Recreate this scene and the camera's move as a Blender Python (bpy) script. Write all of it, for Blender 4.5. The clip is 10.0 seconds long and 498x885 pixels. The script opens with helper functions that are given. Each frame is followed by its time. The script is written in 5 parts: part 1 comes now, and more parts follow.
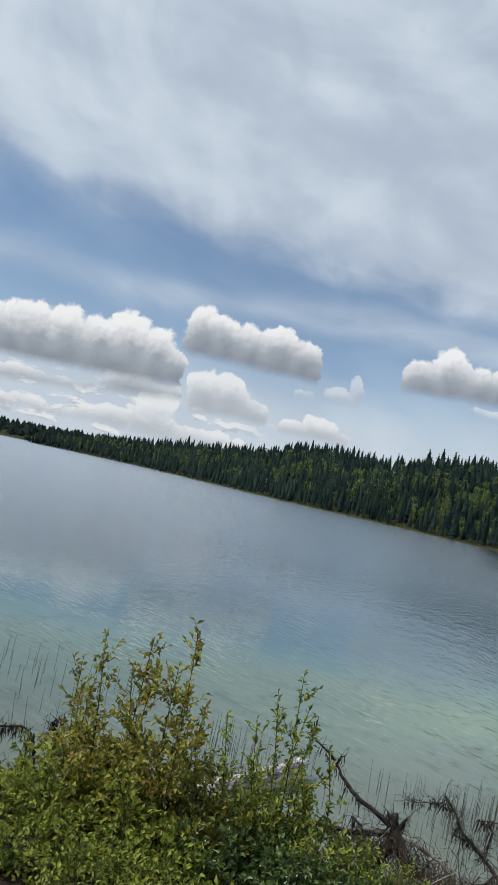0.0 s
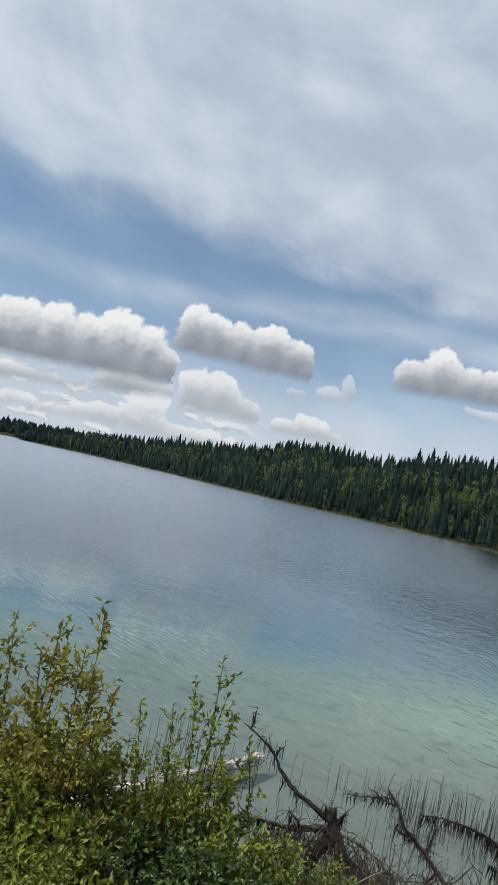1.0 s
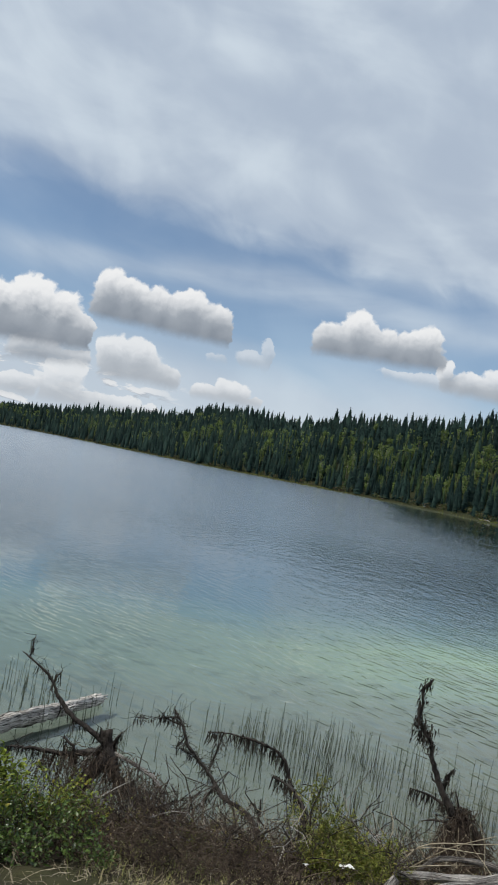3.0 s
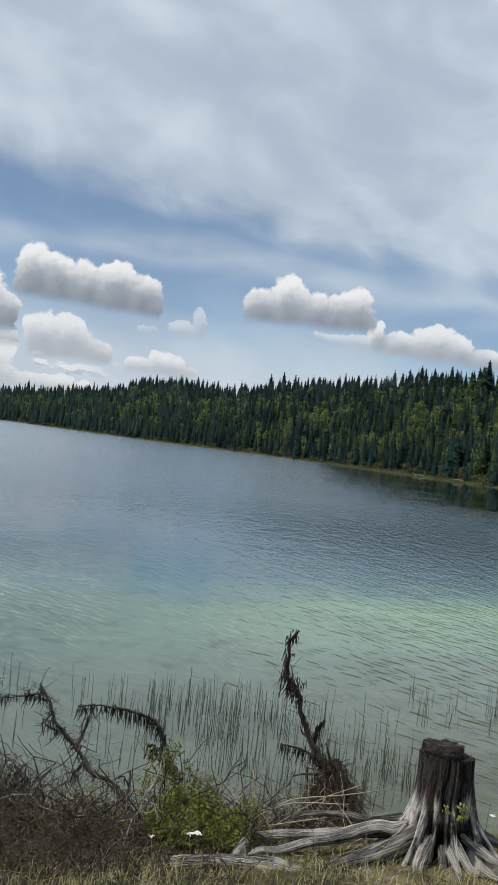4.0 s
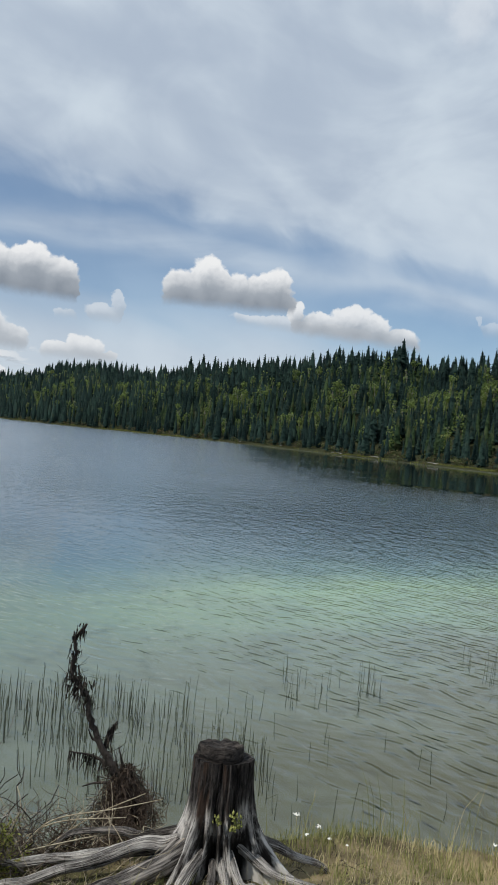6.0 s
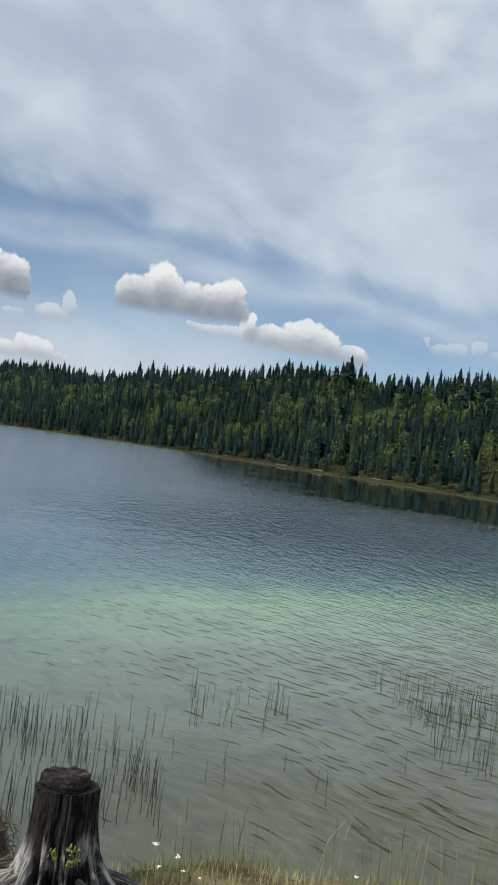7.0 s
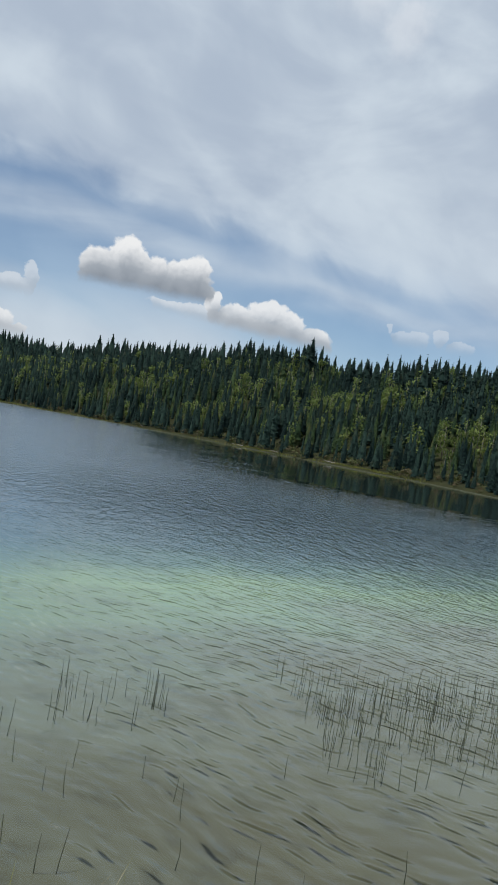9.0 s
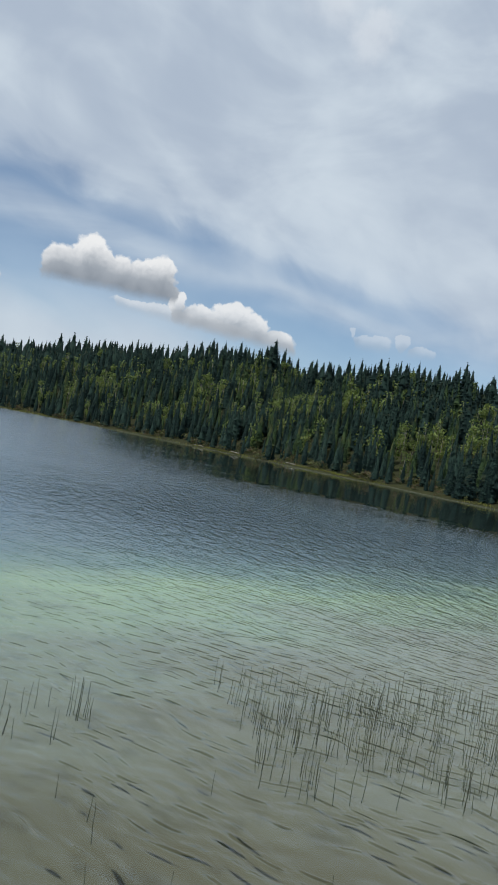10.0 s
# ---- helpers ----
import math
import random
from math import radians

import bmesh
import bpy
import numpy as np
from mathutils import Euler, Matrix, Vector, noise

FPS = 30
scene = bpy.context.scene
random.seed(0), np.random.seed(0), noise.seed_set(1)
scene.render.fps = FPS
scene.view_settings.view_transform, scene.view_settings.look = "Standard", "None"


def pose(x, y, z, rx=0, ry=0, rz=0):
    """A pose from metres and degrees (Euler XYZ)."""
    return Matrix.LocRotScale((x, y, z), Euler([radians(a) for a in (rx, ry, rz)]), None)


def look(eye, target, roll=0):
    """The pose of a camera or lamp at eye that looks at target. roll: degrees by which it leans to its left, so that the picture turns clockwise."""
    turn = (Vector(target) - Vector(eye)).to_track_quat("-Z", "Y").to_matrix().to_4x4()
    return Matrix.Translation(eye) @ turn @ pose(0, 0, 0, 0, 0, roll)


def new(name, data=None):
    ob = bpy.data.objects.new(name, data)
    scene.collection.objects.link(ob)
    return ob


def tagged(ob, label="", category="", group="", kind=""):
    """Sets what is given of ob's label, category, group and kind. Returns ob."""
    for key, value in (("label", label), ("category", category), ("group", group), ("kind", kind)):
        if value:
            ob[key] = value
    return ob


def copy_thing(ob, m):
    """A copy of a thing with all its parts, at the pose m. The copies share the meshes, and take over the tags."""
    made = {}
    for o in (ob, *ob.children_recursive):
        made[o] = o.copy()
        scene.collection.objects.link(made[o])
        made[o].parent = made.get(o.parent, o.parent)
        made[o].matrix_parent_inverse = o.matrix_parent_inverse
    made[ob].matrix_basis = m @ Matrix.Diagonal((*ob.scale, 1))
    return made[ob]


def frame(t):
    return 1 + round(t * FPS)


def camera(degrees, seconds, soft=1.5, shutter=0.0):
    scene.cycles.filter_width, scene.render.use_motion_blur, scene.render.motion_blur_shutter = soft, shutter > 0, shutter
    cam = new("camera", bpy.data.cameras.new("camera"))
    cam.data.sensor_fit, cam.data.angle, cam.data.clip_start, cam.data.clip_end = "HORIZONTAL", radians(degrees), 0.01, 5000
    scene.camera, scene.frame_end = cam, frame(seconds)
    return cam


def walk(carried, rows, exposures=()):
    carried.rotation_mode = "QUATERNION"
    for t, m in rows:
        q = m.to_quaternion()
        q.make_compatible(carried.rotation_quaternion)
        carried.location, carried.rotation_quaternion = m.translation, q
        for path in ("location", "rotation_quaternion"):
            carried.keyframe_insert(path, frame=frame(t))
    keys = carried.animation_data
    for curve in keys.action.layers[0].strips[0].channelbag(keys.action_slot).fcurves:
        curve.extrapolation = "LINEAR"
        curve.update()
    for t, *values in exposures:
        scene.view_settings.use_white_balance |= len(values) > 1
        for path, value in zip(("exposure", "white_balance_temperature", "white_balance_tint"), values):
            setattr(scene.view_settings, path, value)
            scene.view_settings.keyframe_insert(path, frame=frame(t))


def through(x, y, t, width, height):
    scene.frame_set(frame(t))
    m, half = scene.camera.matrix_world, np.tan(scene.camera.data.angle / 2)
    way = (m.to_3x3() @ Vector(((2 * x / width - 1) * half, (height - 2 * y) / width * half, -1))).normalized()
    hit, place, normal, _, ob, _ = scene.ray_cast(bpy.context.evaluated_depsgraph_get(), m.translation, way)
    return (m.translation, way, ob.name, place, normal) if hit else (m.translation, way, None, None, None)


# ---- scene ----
cam = camera(37.3, 10.0, soft=1.5, shutter=0.12)
PATH = [
    (0, (-0.417, -0.362, 4.565), (-0.979, 1.554, 4.675), 11.8),
    (0.5, (-0.198, -0.063, 4.525), (-0.756, 1.855, 4.628), 12.0),
    (1, (0.059, 0.147, 4.495), (-0.481, 2.07, 4.606), 12.0),
    (1.5, (0.366, 0.318, 4.464), (-0.154, 2.246, 4.588), 11.9),
    (2, (0.717, 0.469, 4.453), (0.232, 2.405, 4.579), 11.5),
    (2.5, (1.092, 0.559, 4.372), (0.667, 2.51, 4.487), 11.0),
    (3, (1.488, 0.874, 4.266), (1.168, 2.847, 4.324), 10.0),
    (3.2, (1.645, 0.997, 4.253), (1.386, 2.98, 4.284), 9.6),
    (4.3, (2.423, 1.481, 4.215), (2.31, 3.478, 4.208), 5.4),
    (4.5, (2.537, 1.532, 4.215), (2.438, 3.53, 4.198), 4.7),
    (5, (2.721, 1.644, 4.242), (2.643, 3.642, 4.196), 3.8),
    (5.5, (2.978, 1.903, 4.221), (2.961, 3.903, 4.172), 3.8),
    (6, (3.279, 2.055, 4.235), (3.345, 4.054, 4.206), 4.9),
    (6.2, (3.374, 2.104, 4.251), (3.465, 4.102, 4.238), 5.4),
    (7.3, (4.036, 2.282, 4.336), (4.268, 4.268, 4.354), 7.9),
    (7.5, (4.241, 2.418, 4.289), (4.479, 4.404, 4.311), 8.3),
    (8, (4.563, 2.825, 4.265), (4.838, 4.806, 4.28), 8.8),
    (8.5, (4.846, 3.185, 4.259), (5.146, 5.163, 4.253), 9.1),
    (9, (5.096, 3.455, 4.238), (5.414, 5.43, 4.212), 9.4),
    (9.5, (5.318, 3.685, 4.235), (5.668, 5.654, 4.21), 9.8),
    (10, (5.603, 3.949, 4.209), (6.018, 5.905, 4.204), 10.1),
]
walk(cam, [(t, look(eye, target, roll)) for t, eye, target, roll in PATH])


# ---- world: sky with a veil of high cloud and fair-weather cumulus ----
SUN_ELEV, SUN_AZ = 54.0, -112.0        # degrees; azimuth clockwise from +y


class Nodes:
    """A short hand for building node trees."""

    def __init__(self, tree):
        self.tree = tree

    def add(self, kind, **values):
        node = self.tree.nodes.new(kind)
        for key, value in values.items():
            node.inputs[key].default_value = value
        return node

    def link(self, a, b):
        self.tree.links.new(a, b)

    def put(self, socket, value):
        if isinstance(value, (int, float, tuple, list)):
            socket.default_value = value
        else:
            self.link(value, socket)

    def math(self, op, a, b=0.0, c=0.0, clamp=False):
        node = self.tree.nodes.new("ShaderNodeMath")
        node.operation, node.use_clamp = op, clamp
        for socket, value in zip(node.inputs, (a, b, c)):
            self.put(socket, value)
        return node.outputs[0]

    def vec(self, op, a, b=(0, 0, 0), c=(0, 0, 0)):
        node = self.tree.nodes.new("ShaderNodeVectorMath")
        node.operation = op
        self.put(node.inputs[0], a)
        self.put(node.inputs[1], b)
        if op == "MULTIPLY_ADD":
            self.put(node.inputs[2], c)
        return node.outputs["Value"] if op in ("LENGTH", "DOT_PRODUCT") else node.outputs["Vector"]

    def xyz(self, x, y, z):
        node = self.tree.nodes.new("ShaderNodeCombineXYZ")
        for socket, value in zip(node.inputs, (x, y, z)):
            self.put(socket, value)
        return node.outputs[0]

    def split(self, v):
        node = self.tree.nodes.new("ShaderNodeSeparateXYZ")
        self.link(v, node.inputs[0])
        return node.outputs

    def noise(self, vector, scale, detail=4.0, rough=0.55, distortion=0.0):
        node = self.tree.nodes.new("ShaderNodeTexNoise")
        if vector is not None:
            self.link(vector, node.inputs["Vector"])
        node.inputs["Scale"].default_value, node.inputs["Detail"].default_value = scale, detail
        node.inputs["Roughness"].default_value, node.inputs["Distortion"].default_value = rough, distortion
        return node.outputs

    def smooth(self, value, lo, hi, a=0.0, b=1.0):
        node = self.tree.nodes.new("ShaderNodeMapRange")
        node.interpolation_type = "SMOOTHSTEP"
        self.put(node.inputs[0], value)
        for i, v in enumerate((lo, hi, a, b)):
            self.put(node.inputs[i + 1], v)
        return node.outputs[0]

    def ramp(self, value, stops):
        node = self.tree.nodes.new("ShaderNodeValToRGB")
        self.put(node.inputs[0], value)
        ramp = node.color_ramp
        while len(ramp.elements) < len(stops):
            ramp.elements.new(0.5)
        for element, (at, colour) in zip(ramp.elements, stops):
            element.position = at
            element.color = (*colour, 1) if isinstance(colour, tuple) else (colour, colour, colour, 1)
        return node.outputs[0]

    def mix(self, factor, a, b, blend="MIX"):
        node = self.tree.nodes.new("ShaderNodeMix")
        node.data_type, node.blend_type = "RGBA", blend
        self.put(node.inputs[0], factor)
        for socket, value in ((node.inputs[6], a), (node.inputs[7], b)):
            self.put(socket, (*value, 1) if isinstance(value, tuple) and len(value) == 3 else value)
        return node.outputs[2]


# cumulus: puffs of azimuth, elevation and their two half sizes in degrees; cloud by cloud, far ones first
LOW_ROW = [(-34.1, 2.7, 1.8, 0.44), (-32.7, 1.9, 2.4, 0.56), (-29.4, 2.2, 2.1, 0.58), (-24.5, 3.6, 1.9, 0.60), (-22.6, 2.8, 2.4, 0.61), (-19.5, 3.0, 1.3, 0.44), (-17.2, 2.9, 0.9, 0.35), (-23.9, 4.8, 1.5, 0.60), (-27.4, 3.2, 1.8, 0.5)]
LEFT_BANK = [(-40.6, 7.1, 1.5, 1.45), (-38.3, 7.4, 1.7, 1.6), (-36.0, 7.8, 1.6, 1.6), (-34.0, 8.7, 1.5, 1.5), (-31.7, 8.8, 1.6, 1.6), (-29.4, 8.8, 1.6, 1.4), (-27.1, 9.4, 1.75, 1.65), (-24.8, 8.8, 1.55, 1.5), (-23.4, 7.8, 1.0, 1.0), (-33.0, 7.2, 2.6, 1.0), (-28.0, 7.6, 2.6, 1.0)]
LEFT_FLAT = [(-38.0, 4.1, 2.3, 0.68), (-34.1, 4.6, 2.0, 0.72), (-30.8, 4.7, 2.0, 0.58), (-26.4, 6.2, 2.1, 0.76), (-23.7, 5.8, 1.3, 0.43), (-27.7, 4.3, 1.3, 0.51)]
TOWER = [(-20.5, 6.6, 1.3, 1.3), (-18.8, 6.8, 1.5, 1.15), (-16.9, 5.8, 1.5, 0.7), (-20.8, 5.4, 1.15, 0.78)]
BROAD = [(-21.7, 11.2, 1.4, 1.35), (-19.9, 11.0, 1.4, 1.35), (-17.8, 10.8, 1.45, 1.4), (-15.6, 11.0, 1.5, 1.45), (-13.7, 10.5, 1.3, 1.3), (-12.7, 9.5, 0.9, 0.95), (-22.1, 10.0, 0.8, 0.8)]
HUMP = [(-13.2, 5.1, 1.3, 0.52), (-11.3, 5.4, 1.5, 0.78), (-9.6, 4.9, 0.9, 0.35)]
WISP = [(-8.9, 8.9, 0.55, 0.80), (-10.2, 8.3, 1.2, 0.40), (-12.8, 7.6, 0.8, 0.40)]
TAIL_BASE = [(1.6, 8.7, 2.2, 0.40), (3.8, 8.6, 2.4, 0.45), (8.0, 8.2, 2.6, 0.50)]
LONG_TAIL = [(4.8, 9.6, 0.64, 0.63), (6.6, 8.8, 1.5, 0.75), (9.0, 9.1, 1.6, 1.0), (10.9, 8.7, 1.15, 0.9), (12.8, 7.9, 1.3, 0.7)]
HEADS = [(-4.4, 10.5, 1.35, 1.3), (-2.3, 11.3, 1.6, 1.55), (-0.3, 10.8, 1.35, 1.25), (1.3, 10.5, 1.3, 1.2), (3.0, 11.0, 1.4, 1.45), (3.9, 10.1, 0.8, 0.7), (-3.0, 10.1, 2.1, 0.6)]
SCRAPS = [(18.4, 9.8, 0.37, 0.25), (19.9, 9.1, 1.4, 0.41), (22.4, 9.4, 0.56, 0.32), (23.8, 8.7, 0.8, 0.39), (27.0, 7.6, 1.2, 0.35)]
# puffs, base elevation at azimuth 0 and its slope, height, how solid, how much it pales into the haze
CUMULUS = [(LOW_ROW, 1.7, -0.02, 2.2, 0.88, 0.50), (SCRAPS, 8.6, 0.0, 1.6, 0.32, 0.45), (LEFT_FLAT, 7.6, 0.10, 2.6, 0.85, 0.15), (TOWER, 4.8, 0.0, 3.1, 0.92, 0.35),
           (LEFT_BANK, 7.1, 0.035, 4.2, 0.97, 0.0), (HUMP, 4.5, 0.0, 1.9, 0.95, 0.45), (WISP, 7.6, 0.0, 2.2, 0.50, 0.40), (BROAD, 8.4, -0.03, 3.9, 0.97, 0.0),
           (TAIL_BASE, 8.50, -0.095, 2.0, 0.60, 0.45), (LONG_TAIL, 8.55, -0.095, 2.3, 0.92, 0.25), (HEADS, 9.45, 0.0, 3.4, 0.97, 0.05)]


def build_world():
    world = bpy.data.worlds.new("sky")
    scene.world = world
    world.use_nodes = True
    tree = world.node_tree
    tree.nodes.clear()
    n = Nodes(tree)
    sky = n.add("ShaderNodeTexSky")
    sky.sky_type, sky.sun_disc = "NISHITA", False
    sky.sun_elevation, sky.sun_rotation = radians(SUN_ELEV), radians(SUN_AZ)
    sky.altitude, sky.air_density, sky.dust_density, sky.ozone_density = 900, 1.0, 0.6, 1.0
    way = tree.nodes.new("ShaderNodeTexCoord").outputs["Generated"]
    x, y, z = n.split(n.vec("NORMALIZE", way))
    az = n.math("MULTIPLY", n.math("ARCTAN2", x, y), 57.29578)
    el = n.math("MULTIPLY", n.math("ARCSINE", z), 57.29578)
    flat = n.xyz(az, el, 0.0)

    def level(stops):
        """An elevation that changes with the azimuth, from -60 to 60 degrees."""
        u = n.math("DIVIDE", n.math("ADD", az, 60.0), 120.0, clamp=True)
        return n.math("MULTIPLY", n.ramp(u, [((a + 60) / 120, e / 30) for a, e in stops]), 30.0)

    # the veil: a high sheet with a feathered lower edge, a thin streak under it, and haze to the horizon
    lean = n.xyz(n.math("MULTIPLY", az, 0.075), n.math("ADD", n.math("MULTIPLY", el, 0.24), n.math("MULTIPLY", az, 0.035)), 1.3)
    streak = n.noise(lean, 1.0, 4.0, 0.45, 0.5)[0]
    feather = n.noise(n.xyz(n.math("MULTIPLY", n.math("ADD", az, n.math("MULTIPLY", el, 0.9)), 0.16), n.math("MULTIPLY", n.math("SUBTRACT", el, n.math("MULTIPLY", az, 0.35)), 0.15), 4.0), 1.0, 5.0, 0.45, 0.6)[0]
    patch = n.noise(n.xyz(n.math("MULTIPLY", az, 0.055), n.math("MULTIPLY", el, 0.10), 7.7), 1.0, 5.0, 0.52, 0.7)[0]
    edge = level([(-60, 21.5), (-40, 19.9), (-30, 18.5), (-20, 17.6), (-8, 17.2), (1, 15.9), (8, 15.1), (17, 13.0), (29, 9.8), (60, 7.0)])
    over = n.math("SUBTRACT", el, edge)
    over = n.math("ADD", over, n.math("MULTIPLY", n.math("SUBTRACT", feather, 0.5), 4.6))
    over = n.math("ADD", over, n.math("MULTIPLY", n.math("SUBTRACT", streak, 0.5), 2.6))
    sheet_part = n.ramp(n.math("DIVIDE", n.math("ADD", over, 3.0), 8.0, clamp=True), [(0.0, 0.0), (0.22, 0.08), (0.36, 0.36), (0.46, 0.72), (0.62, 0.90), (1.0, 0.97)])
    line = level([(-60, 12.0), (-37, 12.6), (-20, 13.1), (-8, 13.9), (1, 13.5), (10, 12.2), (21, 10.0), (60, 8.0)])
    near_line = n.math("DIVIDE", n.math("ADD", n.math("SUBTRACT", el, line), n.math("MULTIPLY", n.math("SUBTRACT", streak, 0.5), 4.0)), 1.25)
    streak_part = n.math("MULTIPLY", n.math("EXPONENT", n.math("MULTIPLY", n.math("MULTIPLY", near_line, near_line), -1.0)), n.smooth(patch, 0.30, 0.62, 0.30, 0.62))
    haze = n.ramp(n.math("DIVIDE", n.math("ADD", n.math("ADD", el, n.smooth(az, 2.0, 16.0, 0.0, 4.5)), n.math("MULTIPLY", n.math("SUBTRACT", streak, 0.5), 5.0)), 20.0, clamp=True), [(0.0, 0.96), (0.15, 0.94), (0.30, 0.86), (0.40, 0.62), (0.50, 0.32), (0.70, 0.20), (1.0, 0.16)])
    clear = n.math("MULTIPLY", n.math("SUBTRACT", 1.0, sheet_part), n.math("MULTIPLY", n.math("SUBTRACT", 1.0, streak_part), n.math("SUBTRACT", 1.0, haze)))
    tone = n.smooth(n.math("ADD", n.math("SUBTRACT", patch, n.math("MULTIPLY", n.smooth(az, 17.0, 30.0, 0.0, 0.16), n.smooth(el, 13.0, 22.0))), n.math("MULTIPLY", n.math("ADD", feather, streak), 0.42)), 0.66, 1.12)
    sheet = n.mix(tone, (4.25, 5.02, 6.10), (6.08, 6.90, 7.70))
    sheet = n.mix(n.smooth(el, 11.0, 4.0, 0.0, 0.60), sheet, (5.9, 6.5, 7.2))
    high = n.mix(clear, sheet, n.mix(1.0, sky.outputs[0], (0.70, 0.87, 0.97), "MULTIPLY"))

    # cumulus: a field of puffs read here, and again a little towards the sun, tells how thick the cloud is above a place
    def warped(v, fine):
        big = n.vec("MULTIPLY", n.vec("SUBTRACT", n.noise(v, 0.50, 2.0, 0.5)[1], (0.5, 0.5, 0.5)), (1.9, 1.1, 0.0))
        if fine:
            big = n.vec("ADD", big, n.vec("MULTIPLY", n.vec("SUBTRACT", n.noise(v, 1.9, 3.0, 0.55)[1], (0.5, 0.5, 0.5)), (0.55, 0.45, 0.0)))
        return n.vec("ADD", v, big)

    def billow(v):
        """Rounded heads, large with small ones on them: low in the middle of a head, high between heads."""
        total = None
        for scale, weight in ((0.50, 0.62), (1.1, 0.36), (2.3, 0.17), (4.8, 0.07)):
            cells = n.add("ShaderNodeTexVoronoi", Scale=scale)
            cells.feature, cells.voronoi_dimensions = "SMOOTH_F1", "2D"
            cells.inputs["Smoothness"].default_value = 0.7
            n.link(v, cells.inputs["Vector"])
            d = n.math("MULTIPLY", cells.outputs["Distance"], weight)
            total = d if total is None else n.math("ADD", total, d)
        return total

    def field(v, puffs, blend):
        nearest = None
        for a, e, ra, re in puffs:
            q = n.vec("MULTIPLY_ADD", v, (1 / (1.10 * ra), 1 / (1.10 * re), 0.0), (-a / (1.10 * ra), -e / (1.10 * re), 0.0))
            d = n.vec("LENGTH", n.vec("MAXIMUM", q, n.vec("MULTIPLY", q, (1.0, 0.36, 1.0))))
            if nearest is None:
                nearest = d
            else:
                node = tree.nodes.new("ShaderNodeMath")
                node.operation = "SMOOTH_MIN"
                n.link(nearest, node.inputs[0]), n.link(d, node.inputs[1])
                node.inputs[2].default_value = blend
                nearest = node.outputs[0]
        return nearest

    flow = warped(flat, True)
    raised = warped(n.vec("ADD", flat, (-0.35, 0.85, 0.0)), True)
    heads = billow(flow)
    turned = billow(n.vec("ADD", flow, (-0.16, 0.26, 0.0)))
    relief = n.math("SUBTRACT", turned, heads)
    wisp = n.noise(flat, 2.4, 7.0, 0.62)[0]
    flow_el = n.math("MULTIPLY_ADD", n.math("SUBTRACT", n.split(flow)[1], el), 0.30, el)
    # small broken cumulus low over the headland
    lumps = n.noise(n.xyz(n.math("MULTIPLY", az, 0.42), n.math("MULTIPLY", el, 1.15), 2.0), 1.0, 5.0, 0.55, 0.4)[0]
    under = n.noise(n.xyz(n.math("MULTIPLY", az, 0.42), n.math("MULTIPLY_ADD", el, 1.15, 0.45), 2.0), 1.0, 3.0, 0.5, 0.4)[0]
    broken = n.math("MULTIPLY", n.smooth(lumps, 0.50, 0.60), n.math("MULTIPLY", n.smooth(az, -13.0, -19.0), n.math("MULTIPLY", n.smooth(el, 0.5, 2.0), n.smooth(el, 6.6, 4.8))))
    both = n.mix(n.math("MULTIPLY", broken, 0.85), high, n.mix(n.smooth(n.math("SUBTRACT", lumps, under), -0.06, 0.10), (4.4, 4.8, 5.3), (7.9, 8.0, 8.1)))
    # two bright knots high in the sheet
    knots = field(n.vec("ADD", flat, n.vec("MULTIPLY", n.vec("SUBTRACT", n.noise(flat, 0.6, 4.0, 0.55)[1], (0.5, 0.5, 0.5)), (3.4, 2.2, 0.0))), [(15.9, 30.2, 1.9, 0.85), (12.7, 32.4, 2.4, 0.9)], 0.1)
    both = n.mix(n.smooth(knots, 1.35, 0.2, 0.0, 0.50), both, (7.3, 7.7, 8.2))
    for puffs, base, slope, tall, solid, pale in CUMULUS:
        here = n.math("ADD", n.math("ADD", field(flow, puffs, 0.10), n.math("MULTIPLY", n.math("SUBTRACT", heads, 0.42), 0.50)), n.math("MULTIPLY", n.math("SUBTRACT", wisp, 0.5), 0.16))
        rise = n.math("SUBTRACT", flow_el, n.math("MULTIPLY_ADD", az, slope, base))
        cover = n.math("MULTIPLY", n.smooth(here, 1.06, 0.84), n.smooth(n.math("ADD", rise, n.math("MULTIPLY", n.math("SUBTRACT", wisp, 0.5), 0.35)), -0.50, 0.45))
        lit = n.math("MULTIPLY_ADD", field(raised, puffs, 0.80), 0.40, n.math("MULTIPLY", rise, 1.0 / tall))
        lit = n.math("ADD", lit, n.math("MULTIPLY", relief, n.smooth(rise, 0.1 * tall, 0.75 * tall, 0.05, 0.55)))
        lit = n.math("ADD", lit, n.math("MULTIPLY", n.math("SUBTRACT", wisp, 0.5), 0.10))
        puff = n.ramp(n.math("DIVIDE", lit, 1.4, clamp=True), [(0.10, (0.235, 0.268, 0.315)), (0.38, (0.345, 0.380, 0.425)), (0.62, (0.60, 0.625, 0.655)), (0.84, (0.815, 0.825, 0.835)), (1.0, (0.87, 0.875, 0.875))])
        puff = n.mix(pale, n.mix(1.0, puff, (10.0, 10.0, 10.0), "MULTIPLY"), (6.7, 7.1, 7.5))
        both = n.mix(n.math("MULTIPLY", cover, solid), both, puff)
    back = n.add("ShaderNodeBackground", Strength=0.1)
    n.link(both, back.inputs["Color"])
    out = tree.nodes.new("ShaderNodeOutputWorld")
    n.link(back.outputs[0], out.inputs["Surface"])


